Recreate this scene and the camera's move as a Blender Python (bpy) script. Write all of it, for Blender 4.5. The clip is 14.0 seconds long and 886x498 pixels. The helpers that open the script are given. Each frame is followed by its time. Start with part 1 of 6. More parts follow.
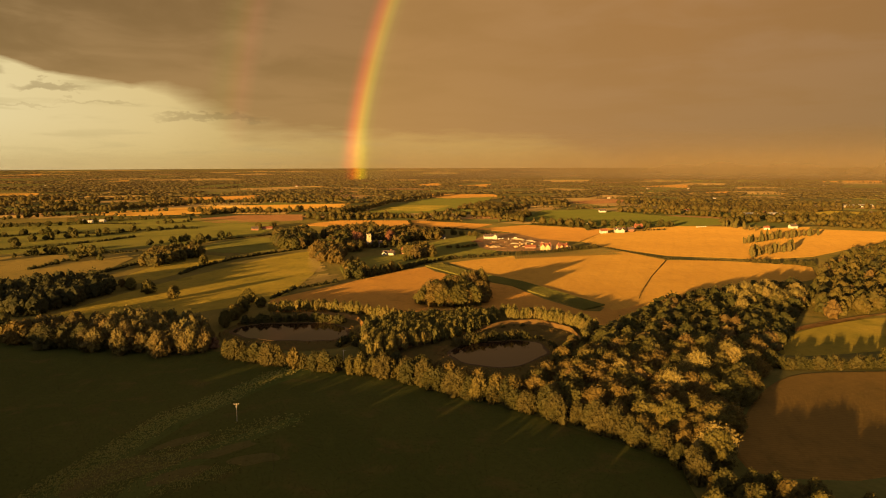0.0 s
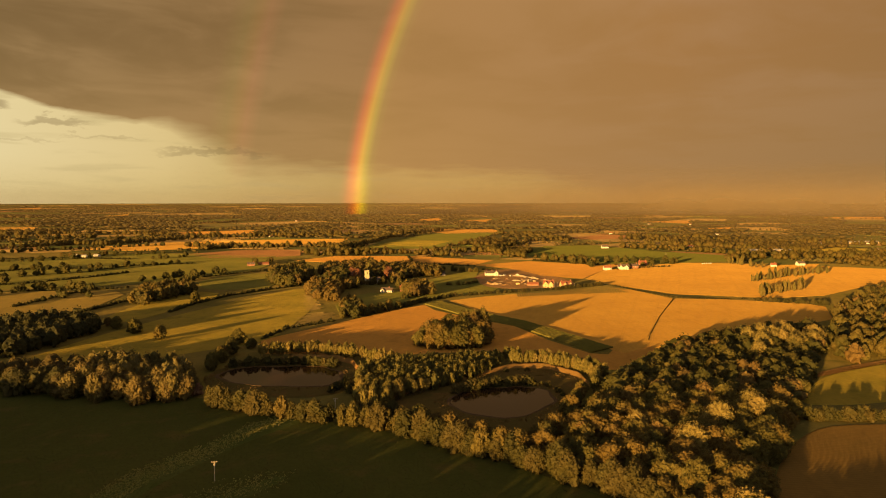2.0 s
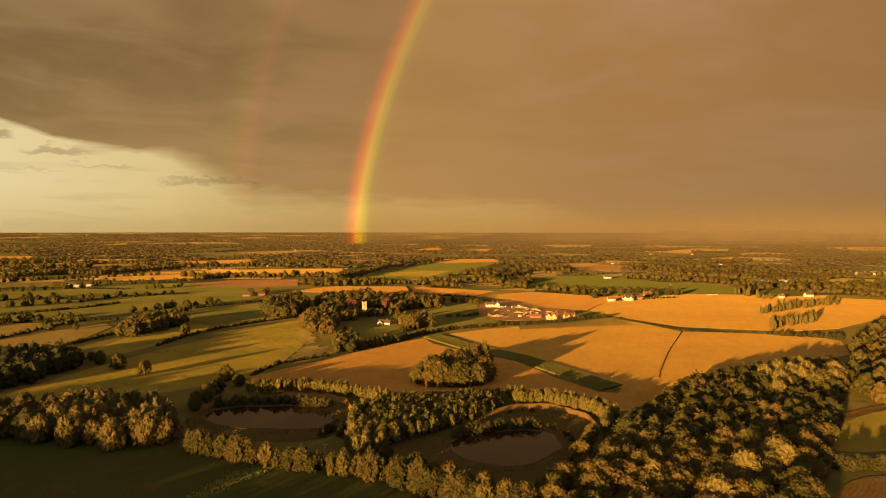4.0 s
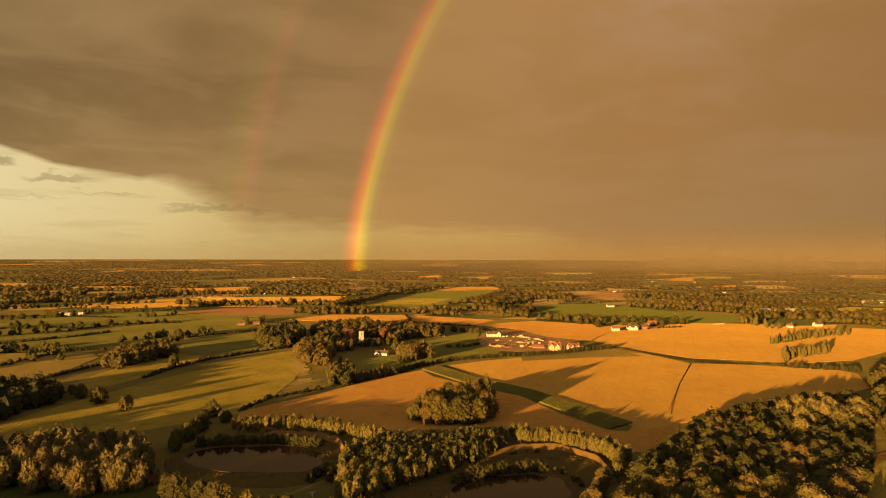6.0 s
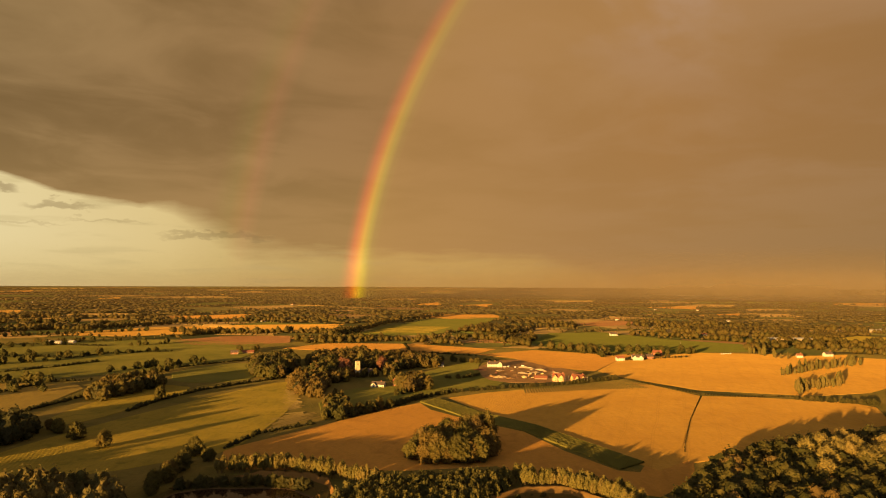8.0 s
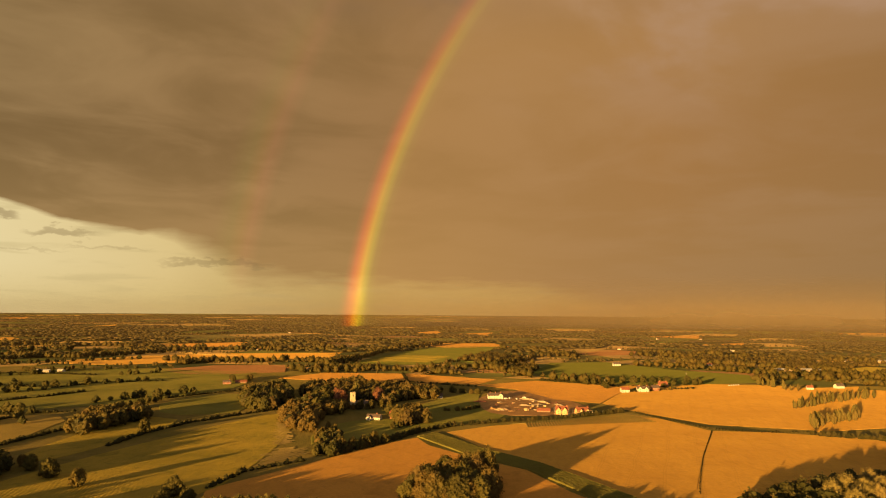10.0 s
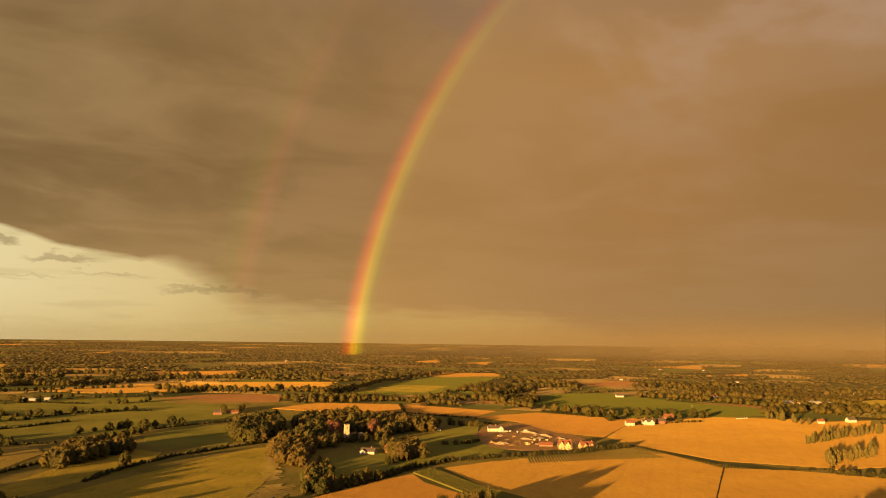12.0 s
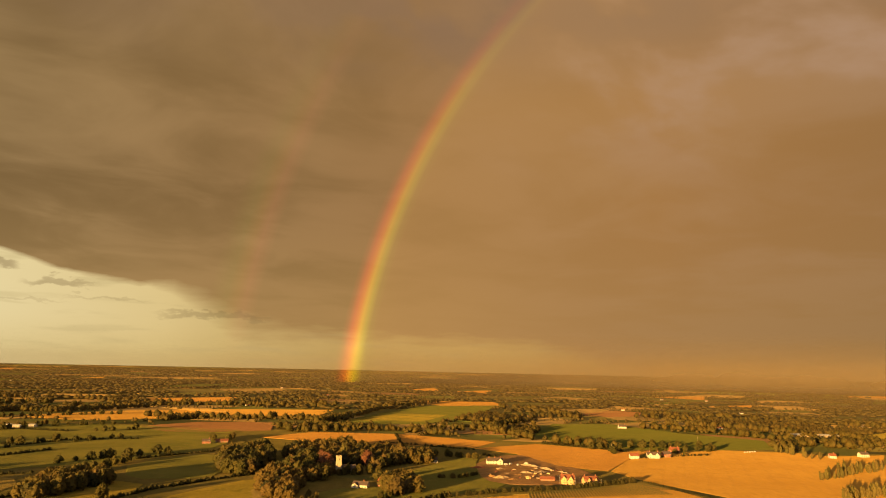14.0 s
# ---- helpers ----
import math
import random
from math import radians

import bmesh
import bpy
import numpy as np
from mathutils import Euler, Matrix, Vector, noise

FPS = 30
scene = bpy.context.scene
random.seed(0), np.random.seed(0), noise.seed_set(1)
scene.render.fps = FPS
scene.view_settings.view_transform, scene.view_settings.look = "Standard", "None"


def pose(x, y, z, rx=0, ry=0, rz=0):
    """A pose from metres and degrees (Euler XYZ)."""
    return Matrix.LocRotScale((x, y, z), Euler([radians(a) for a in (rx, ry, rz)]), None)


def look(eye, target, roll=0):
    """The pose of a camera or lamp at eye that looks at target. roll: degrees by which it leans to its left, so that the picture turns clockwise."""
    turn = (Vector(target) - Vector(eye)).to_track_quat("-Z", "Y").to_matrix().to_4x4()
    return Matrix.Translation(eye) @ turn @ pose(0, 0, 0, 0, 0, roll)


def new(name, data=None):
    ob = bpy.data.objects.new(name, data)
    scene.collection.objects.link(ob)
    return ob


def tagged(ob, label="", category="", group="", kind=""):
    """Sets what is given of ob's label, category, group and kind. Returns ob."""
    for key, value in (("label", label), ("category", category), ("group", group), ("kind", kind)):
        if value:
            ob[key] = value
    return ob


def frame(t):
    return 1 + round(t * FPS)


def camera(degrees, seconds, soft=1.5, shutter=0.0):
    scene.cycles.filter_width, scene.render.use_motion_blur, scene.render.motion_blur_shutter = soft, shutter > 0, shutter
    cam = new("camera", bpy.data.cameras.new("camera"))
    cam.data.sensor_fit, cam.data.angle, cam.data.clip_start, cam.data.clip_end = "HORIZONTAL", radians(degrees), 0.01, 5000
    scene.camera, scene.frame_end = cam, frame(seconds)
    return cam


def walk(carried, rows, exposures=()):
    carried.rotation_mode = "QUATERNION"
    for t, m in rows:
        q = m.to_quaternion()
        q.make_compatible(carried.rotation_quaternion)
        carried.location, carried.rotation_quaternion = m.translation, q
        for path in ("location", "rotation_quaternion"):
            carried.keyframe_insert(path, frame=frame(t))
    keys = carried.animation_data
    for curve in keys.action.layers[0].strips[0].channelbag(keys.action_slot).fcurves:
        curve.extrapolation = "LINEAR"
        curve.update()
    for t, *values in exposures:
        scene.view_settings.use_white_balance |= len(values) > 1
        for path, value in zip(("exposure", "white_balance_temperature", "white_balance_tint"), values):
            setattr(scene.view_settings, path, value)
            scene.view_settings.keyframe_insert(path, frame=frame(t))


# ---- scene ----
cam = camera(65.5, 14.0, soft=1.05)
EYE = 116.9
# seconds, x, y, yaw, pitch, roll (degrees; roll turns the picture clockwise)
ROWS = [
    (0, -1.18, -7.71, 0.60, -7.00, -0.17),
    (0.5, -1.22, -1.37, 0.60, -6.22, -0.12),
    (1, -1.24, 4.98, 0.60, -5.48, -0.08),
    (1.5, -1.26, 11.36, 0.60, -4.78, -0.05),
    (2, -1.26, 17.76, 0.61, -4.11, -0.01),
    (3, -1.22, 30.61, 0.61, -2.85, 0.04),
    (4, -1.13, 43.55, 0.62, -1.67, 0.08),
    (5, -1.00, 56.57, 0.62, -0.53, 0.11),
    (6, -0.81, 69.67, 0.63, 0.60, 0.15),
    (7, -0.58, 82.85, 0.63, 1.73, 0.19),
    (8, -0.29, 96.12, 0.64, 2.87, 0.25),
    (9, 0.04, 109.46, 0.65, 4.03, 0.33),
    (10, 0.43, 122.89, 0.65, 5.20, 0.43),
    (11, 0.86, 136.40, 0.66, 6.39, 0.57),
    (12, 1.35, 149.99, 0.66, 7.56, 0.75),
    (13, 1.88, 163.66, 0.67, 8.71, 0.97),
    (14, 2.47, 177.41, 0.67, 9.81, 1.24),
]


def flight(x, y, yaw, pitch, roll):
    a, b = radians(yaw), radians(pitch)
    ahead = Vector((-math.sin(a) * math.cos(b), math.cos(a) * math.cos(b), math.sin(b)))
    eye = Vector((x, y, EYE))
    return look(eye, eye + 100 * ahead, roll)


EXPOSURE = 1.45
walk(cam, [(t, flight(*p)) for t, *p in ROWS], exposures=[(0.0, EXPOSURE), (14.0, EXPOSURE)])

# ---- light ----
SUN_AWAY = 32.0    # degrees to the right of north that the light travels towards
SUN_HIGH = 4.9
sun = new("sun", bpy.data.lights.new("sun", "SUN"))
sun.data.energy, sun.data.angle, sun.data.color = 5.0, radians(0.6), (1.0, 0.55, 0.15)
a, e = radians(SUN_AWAY), radians(SUN_HIGH)
sun.matrix_basis = look((0, 0, 400), Vector((0, 0, 400)) + Vector((math.sin(a) * math.cos(e), math.cos(a) * math.cos(e), -math.sin(e))))

BOW_AZ, BOW_DIP = 37.0, 4.8   # the point opposite the sun, the middle of the rainbow


class Nodes:
    """Short hand for node trees."""

    def __init__(self, tree):
        self.tree = tree
        tree.nodes.clear()

    def add(self, kind, operation="", use_clamp=False, data_type="", blend_type="", interpolation_type="", feature="", sky_type="", sun_disc=True):
        n = self.tree.nodes.new(kind)
        if operation:
            n.operation = operation
        if use_clamp:
            n.use_clamp = True
        if data_type:
            n.data_type, n.blend_type = data_type, blend_type
        if interpolation_type:
            n.interpolation_type = interpolation_type
        if feature:
            n.feature = feature
        if sky_type:
            n.sky_type, n.sun_disc = sky_type, sun_disc
        return n

    def put(self, socket, value):
        if isinstance(value, bpy.types.NodeSocket):
            self.tree.links.new(value, socket)
        elif value is not None:
            socket.default_value = (*value, 1.0) if socket.type == "RGBA" and len(value) == 3 else value

    def math(self, op, a, b=None, c=None, clamp=False):
        n = self.add("ShaderNodeMath", operation=op, use_clamp=clamp)
        for s, v in zip(n.inputs, (a, b, c)):
            self.put(s, v)
        return n.outputs[0]

    def vec(self, op, a, b=None, scale=None):
        n = self.add("ShaderNodeVectorMath", operation=op)
        self.put(n.inputs[0], a)
        self.put(n.inputs[1], b)
        if scale is not None:
            self.put(n.inputs["Scale"], scale)
        return n.outputs["Value"] if op in ("DOT_PRODUCT", "LENGTH", "DISTANCE") else n.outputs[0]

    def span(self, v, lo, hi, a=0.0, b=1.0, smooth=True):
        n = self.add("ShaderNodeMapRange", interpolation_type="SMOOTHSTEP" if smooth else "LINEAR")
        for s, w in zip(n.inputs, (v, lo, hi, a, b)):
            self.put(s, w)
        return n.outputs[0]

    def mix(self, f, a, b, blend="MIX"):
        n = self.add("ShaderNodeMix", data_type="RGBA", blend_type=blend)
        for s, v in zip((n.inputs[0], n.inputs[6], n.inputs[7]), (f, a, b)):
            self.put(s, v if isinstance(v, bpy.types.NodeSocket) or isinstance(v, (int, float)) else (*v, 1)[:4])
        return n.outputs[2]

    def ramp(self, f, stops, mode="LINEAR"):
        n = self.add("ShaderNodeValToRGB")
        n.color_ramp.interpolation = mode
        while len(n.color_ramp.elements) < len(stops):
            n.color_ramp.elements.new(0.5)
        for el, (pos, col) in zip(n.color_ramp.elements, stops):
            el.position = pos
            el.color = (*col, 1)[:4] if not isinstance(col, (int, float)) else (col, col, col, 1)
        self.put(n.inputs[0], f)
        return n.outputs[0]

    def noise(self, vector, scale, detail=4.0, rough=0.55, distort=0.0):
        n = self.add("ShaderNodeTexNoise")
        for key, v in (("Vector", vector), ("Scale", scale), ("Detail", detail), ("Roughness", rough), ("Distortion", distort)):
            self.put(n.inputs[key], v)
        return n.outputs["Fac"]


def make_sky():
    world = bpy.data.worlds.new("sky")
    world.use_nodes = True
    scene.world = world
    k = Nodes(world.node_tree)
    way = k.add("ShaderNodeTexCoord").outputs["Generated"]
    sep = k.add("ShaderNodeSeparateXYZ")
    k.put(sep.inputs[0], way)
    x, y, z = sep.outputs
    az = k.math("MULTIPLY", k.math("ARCTAN2", x, y), 57.2958)
    el = k.math("MULTIPLY", k.math("ARCSINE", z), 57.2958)
    clear = k.add("ShaderNodeTexSky", sky_type="NISHITA", sun_disc=False)
    clear.sun_elevation, clear.sun_rotation = radians(SUN_HIGH), radians(180 + SUN_AWAY)
    # cloud deck, drawn out towards the horizon
    lift = k.math("ADD", k.math("MAXIMUM", z, 0.0), 0.10)
    comb = k.add("ShaderNodeCombineXYZ")
    k.put(comb.inputs[0], k.math("DIVIDE", x, lift))
    k.put(comb.inputs[1], k.math("DIVIDE", y, lift))
    deck = comb.outputs[0]
    big = k.noise(deck, 0.55, 5.0, 0.5, 0.4)
    small = k.noise(deck, 1.7, 6.0, 0.55, 0.6)
    wave = k.math("ADD", k.math("MULTIPLY", big, 0.62), k.math("MULTIPLY", small, 0.38))
    lump = k.span(wave, 0.40, 0.58)
    side = k.span(az, -34.0, 34.0, 0.0, 1.0, False)
    low = k.span(el, 0.0, 16.0)
    dark = k.ramp(side, [(0.0, (0.200, 0.125, 0.046)), (0.3, (0.235, 0.138, 0.048)), (0.5, (0.285, 0.158, 0.054)), (0.75, (0.335, 0.172, 0.055)), (1.0, (0.285, 0.152, 0.053))])
    light = k.ramp(side, [(0.0, (0.315, 0.205, 0.083)), (0.45, (0.330, 0.185, 0.068)), (0.75, (0.365, 0.203, 0.082)), (1.0, (0.325, 0.190, 0.088))])
    cloud = k.mix(lump, dark, light)
    rain = k.ramp(side, [(0.0, (0.36, 0.235, 0.085)), (0.42, (0.42, 0.248, 0.080)), (0.65, (0.375, 0.213, 0.075)), (1.0, (0.285, 0.169, 0.062))])
    cloud = k.mix(k.span(el, -0.5, 14.0, 0.88, 0.0), cloud, rain)
    puffs_at = k.add("ShaderNodeCombineXYZ")
    k.put(puffs_at.inputs[0], az)
    k.put(puffs_at.inputs[1], k.math("ADD", k.math("MULTIPLY", el, 1.9), k.math("MULTIPLY", az, 0.35)))
    puff = k.noise(puffs_at.outputs[0], 0.085, 5.0, 0.50, 0.2)
    right = k.span(side, 0.42, 0.85)
    top = k.math("MULTIPLY", k.span(el, 12.0, 25.0), right)
    cloud = k.mix(k.math("MULTIPLY", k.math("MULTIPLY", top, k.span(puff, 0.44, 0.68)), 0.95), cloud, (0.405, 0.270, 0.175))
    shade = k.math("MULTIPLY", k.span(el, 21.0, 28.5), k.span(side, 0.15, 0.8, 0.35, 1.0))
    cloud = k.mix(k.math("MULTIPLY", shade, k.span(puff, 0.62, 0.42, 0.30, 0.92)), cloud, (0.235, 0.152, 0.092))
    # the clear strip under the deck
    edge = k.ramp(side, [(0.0, 0.79), (0.06, 0.68), (0.14, 0.605), (0.175, 0.64), (0.21, 0.58), (0.24, 0.48), (0.27, 0.40), (0.36, 0.31), (0.60, 0.27), (0.68, 0.16), (0.76, 0.0)])
    soft = k.ramp(side, [(0.0, 0.035), (0.15, 0.05), (0.205, 0.22), (0.25, 0.32), (0.36, 0.16), (0.45, 0.12), (0.7, 0.15)])
    rough = k.math("MULTIPLY", k.math("SUBTRACT", k.noise(deck, 2.6, 6.0, 0.62), 0.5), k.ramp(side, [(0.0, 0.06), (0.18, 0.08), (0.26, 0.22), (0.5, 0.2)]))
    height = k.math("DIVIDE", el, 10.0)
    gap = k.math("SUBTRACT", k.math("ADD", edge, rough), height)
    gap = k.math("DIVIDE", gap, soft, clamp=True)
    gap = k.math("SMOOTH_MIN", gap, 1.0, 0.2)
    strength = k.ramp(side, [(0.0, 1.0), (0.17, 0.95), (0.24, 0.74), (0.36, 0.62), (0.44, 0.80), (0.55, 0.85), (0.64, 0.55), (0.76, 0.0)])
    gap = k.math("MULTIPLY", gap, strength)
    bright = k.ramp(side, [(0.0, (0.78, 0.67, 0.34)), (0.25, (0.70, 0.54, 0.21)), (0.40, (0.60, 0.41, 0.125)), (0.60, (0.56, 0.35, 0.10)), (1.0, (0.40, 0.21, 0.05))])
    bright = k.mix(k.span(el, 0.0, 4.0, 0.35, 0.0), bright, (0.63, 0.46, 0.135))
    streak_at = k.add("ShaderNodeCombineXYZ")
    k.put(streak_at.inputs[0], k.math("MULTIPLY", az, 0.10))
    k.put(streak_at.inputs[1], k.math("MULTIPLY", el, 0.9))
    streak = k.span(k.noise(streak_at.outputs[0], 1.6, 4.0, 0.5, 0.3), 0.50, 0.70)
    bright = k.mix(k.math("MULTIPLY", streak, 0.35), bright, (0.50, 0.41, 0.18))
    air = k.mix(gap, cloud, bright)
    # small dark clouds in the strip
    ragged_at = k.add("ShaderNodeCombineXYZ")
    k.put(ragged_at.inputs[0], k.math("MULTIPLY", az, 0.55))
    k.put(ragged_at.inputs[1], k.math("MULTIPLY", el, 1.3))
    ragged = k.noise(ragged_at.outputs[0], 1.0, 5.0, 0.6)
    for wa, we, ra, re, amount in ((-33.6, 6.6, 1.2, 0.45, 0.55), (-29.8, 5.6, 2.6, 0.42, 0.45), (-26.6, 4.6, 3.2, 0.16, 0.22), (-18.8, 3.7, 4.6, 0.34, 0.42), (-32.0, 4.2, 3.0, 0.13, 0.2)):
        da = k.math("DIVIDE", k.math("SUBTRACT", az, wa), ra)
        de = k.math("DIVIDE", k.math("SUBTRACT", k.math("ADD", el, k.math("MULTIPLY", k.math("SUBTRACT", ragged, 0.5), 2.2)), we), re)
        spot = k.span(k.math("ADD", k.math("MULTIPLY", da, da), k.math("MULTIPLY", de, de)), 0.15, 1.2, amount, 0.0)
        air = k.mix(spot, air, (0.24, 0.165, 0.067))
    # rainbow: the angle from the point opposite the sun
    b, d = radians(BOW_AZ), radians(BOW_DIP)
    to = (math.sin(b) * math.cos(d), math.cos(b) * math.cos(d), -math.sin(d))
    away = k.math("MULTIPLY", k.math("ARCCOSINE", k.vec("DOT_PRODUCT", way, to)), 57.2958)
    first = k.span(away, 42.2, 47.2, 0.0, 1.0, False)
    bow = k.ramp(first, [(0.0, (0, 0, 0)), (0.30, (0.01, 0.008, 0.0)), (0.40, (0.03, 0.05, 0.0)), (0.48, (0.20, 0.20, 0.0)), (0.555, (0.43, 0.23, 0.0)), (0.625, (0.43, 0.08, 0.0)), (0.69, (0.31, 0.016, 0.004)), (0.77, (0.08, 0.003, 0.002)), (0.84, (0, 0, 0))])
    fade = k.ramp(k.span(el, -1.0, 31.0, 0.0, 1.0, False), [(0.0, 0.0), (0.02, 0.5), (0.032, 1.3), (0.07, 1.2), (0.14, 0.95), (0.30, 0.72), (0.55, 0.50), (0.80, 0.27), (1.0, 0.07)])
    air = k.mix(fade, air, bow, "ADD")
    second = k.span(away, 53.4, 58.2, 0.0, 1.0, False)
    bow2 = k.ramp(second, [(0.0, (0, 0, 0)), (0.22, (0.072, 0.016, 0.009)), (0.36, (0.046, 0.021, 0.0)), (0.52, (0.008, 0.020, 0.0)), (0.8, (0, 0, 0))])
    fade2 = k.ramp(k.span(el, 0.0, 30.0, 0.0, 1.0, False), [(0.0, 0.0), (0.08, 0.35), (0.2, 0.9), (0.45, 0.75), (0.8, 0.3), (1.0, 0.0)])
    air = k.mix(fade2, air, bow2, "ADD")
    air = k.mix(k.math("MULTIPLY", k.span(away, 20.0, 44.7, 0.10, 0.30), k.span(away, 44.4, 45.2, 1.0, 0.0)), air, (0.56, 0.30, 0.085))
    # thin cloud lets some clear sky through overhead and behind
    back = k.span(y, -0.1, 0.5, 0.40, 0.0)
    sky = k.add("ShaderNodeBackground")
    k.put(sky.inputs[0], clear.outputs[0])
    k.put(sky.inputs[1], 0.10)
    # unseen cloud tone added overhead to set the fill light
    air = k.mix(k.span(el, 31.0, 46.0, 0.0, 0.9), air, (0.235, 0.158, 0.082))
    lit = k.add("ShaderNodeBackground")
    k.put(lit.inputs[0], k.mix(1.0, air, (1.04, 0.985, 1.0), "MULTIPLY"))
    k.put(lit.inputs[1], 2.0 ** -EXPOSURE)
    both = k.add("ShaderNodeMixShader")
    k.put(both.inputs[0], back)
    k.put(both.inputs[1], lit.outputs[0])
    k.put(both.inputs[2], sky.outputs[0])
    k.put(k.add("ShaderNodeOutputWorld").inputs[0], both.outputs[0])


make_sky()


# ---- materials ----
def material(name, build, rough=0.9, spec=0.2):
    m = bpy.data.materials.new(name)
    m.use_nodes = True
    k = Nodes(m.node_tree)
    bsdf = k.add("ShaderNodeBsdfPrincipled")
    k.put(bsdf.inputs["Roughness"], rough)
    k.put(bsdf.inputs["Specular IOR Level"], spec)
    k.put(k.add("ShaderNodeOutputMaterial").inputs[0], bsdf.outputs[0])
    col, normal = build(k, bsdf)
    k.put(bsdf.inputs["Base Color"], col)
    if normal is not None:
        k.put(bsdf.inputs["Normal"], normal)
    return m


def bump(k, height, strength, distance):
    n = k.add("ShaderNodeBump")
    k.put(n.inputs["Strength"], strength)
    k.put(n.inputs["Distance"], distance)
    k.put(n.inputs["Height"], height)
    return n.outputs[0]


def place(k):
    return k.add("ShaderNodeNewGeometry").outputs["Position"]


def crop(name, one, two, three, row=0.0, row_turn=0.0, tram=0.0):
    """A field: two or three tones in broad drifts, fine stalks, rows and tramlines."""

    def build(k, bsdf):
        at = place(k)
        drift = k.span(k.noise(at, 0.012, 4.0, 0.55), 0.32, 0.68)
        fine = k.noise(at, 0.35, 3.0, 0.7)
        col = k.mix(drift, one, two)
        col = k.mix(k.span(k.noise(at, 0.05, 5.0, 0.6, 0.5), 0.52, 0.72, 0.0, 0.8), col, three)
        col = k.mix(k.span(fine, 0.25, 0.75, 0.30, 0.0), col, tuple(c * 0.55 for c in one))
        swath = k.noise(k.vec("MULTIPLY", at, (0.16, 0.045, 0.1)), 1.0, 4.0, 0.65, 0.6)
        col = k.mix(k.span(swath, 0.50, 0.72, 0.0, 0.26), col, tuple(c * 0.62 for c in three))
        col = k.mix(k.span(swath, 0.46, 0.28, 0.0, 0.30), col, tuple(c * 1.12 for c in two))
        if row or tram:
            turned = k.add("ShaderNodeMapping")
            k.put(turned.inputs["Vector"], at)
            k.put(turned.inputs["Rotation"], (0, 0, radians(row_turn)))
            sp = k.add("ShaderNodeSeparateXYZ")
            k.put(sp.inputs[0], turned.outputs[0])
            across = k.math("ADD", sp.outputs[0], k.math("MULTIPLY", k.noise(at, 0.02, 2.0), 6.0))
            if row:
                wave = k.math("SINE", k.math("MULTIPLY", across, 6.283 / row))
                col = k.mix(k.span(wave, -1.0, 0.4, 0.22, 0.0), col, tuple(c * 0.45 for c in one))
            if tram:
                pair = k.math("ABSOLUTE", k.math("SUBTRACT", k.math("MODULO", k.math("ADD", across, 20000.0), tram), tram / 2))
                wheel = k.math("ABSOLUTE", k.math("SUBTRACT", pair, 0.9))
                col = k.mix(k.span(wheel, 0.25, 0.5, 0.14, 0.0), col, tuple(c * 0.5 for c in three))
        return col, None

    return material(name, build, 0.95, 0.1)


# how high the growth stands against the spacing of its rows
STAND = {}
WHEAT = crop("ripe_wheat", (0.532, 0.287, 0.048), (0.589, 0.326, 0.055), (0.475, 0.247, 0.042), tram=24.0, row_turn=18.0)
STUBBLE = crop("stubble", (0.517, 0.258, 0.047), (0.584, 0.293, 0.054), (0.426, 0.206, 0.040), tram=21.0, row_turn=-35.0)
PLOUGH = crop("bare_soil", (0.33, 0.16, 0.060), (0.39, 0.19, 0.070), (0.27, 0.135, 0.05), row=3.0, row_turn=60.0)
BROWN = crop("brown_soil", (0.192, 0.117, 0.028), (0.240, 0.141, 0.032), (0.148, 0.097, 0.023), row=2.2, row_turn=100.0)
MEADOW = crop("meadow", (0.262, 0.202, 0.027), (0.378, 0.268, 0.038), (0.158, 0.138, 0.019))
GRASS = crop("rough_grassland", (0.154, 0.128, 0.027), (0.230, 0.168, 0.040), (0.107, 0.099, 0.020))
DRY = crop("dry_meadow", (0.30, 0.212, 0.046), (0.345, 0.240, 0.052), (0.245, 0.185, 0.039))
PASTURE = crop("pasture", (0.142, 0.139, 0.024), (0.216, 0.191, 0.036), (0.249, 0.198, 0.041))
GREEN = crop("young_crop", (0.135, 0.142, 0.024), (0.157, 0.152, 0.028), (0.119, 0.125, 0.022), row=5.0, row_turn=-50.0)
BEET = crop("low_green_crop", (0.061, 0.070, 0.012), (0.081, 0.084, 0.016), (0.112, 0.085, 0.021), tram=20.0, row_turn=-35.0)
MAIZE = crop("maize", (0.135, 0.122, 0.025), (0.175, 0.150, 0.031), (0.20, 0.16, 0.036), row=3.0, row_turn=48.0)
COVER = crop("cover_crop", (0.27, 0.20, 0.045), (0.32, 0.23, 0.052), (0.22, 0.18, 0.04))
# grass round the ponds, with shade put into its dark colour
ROUGH = crop("rough_grass_painted_shade", (0.085, 0.070, 0.018), (0.125, 0.086, 0.022), (0.16, 0.090, 0.027))
WEEDY = crop("weedy_low_crop", (0.068, 0.087, 0.016), (0.100, 0.108, 0.023), (0.062, 0.082, 0.013))
TAN_CROP = crop("tan_crop", (0.099, 0.089, 0.023), (0.126, 0.099, 0.028), (0.076, 0.085, 0.019))
TRACK = crop("dry_grass_bank", (0.251, 0.131, 0.039), (0.214, 0.124, 0.035), (0.125, 0.092, 0.025))
SCRUB = crop("rough_grass", (0.38, 0.27, 0.078), (0.34, 0.24, 0.066), (0.44, 0.30, 0.09), row=5.0, row_turn=30.0)


STAND.update({GRASS: 0.065, WHEAT: 0.072, STUBBLE: 0.065, PLOUGH: 0.06, MEADOW: 0.08, DRY: 0.06, PASTURE: 0.075, GREEN: 0.08, SCRUB: 0.10, TRACK: 0.09, BROWN: 0.04})


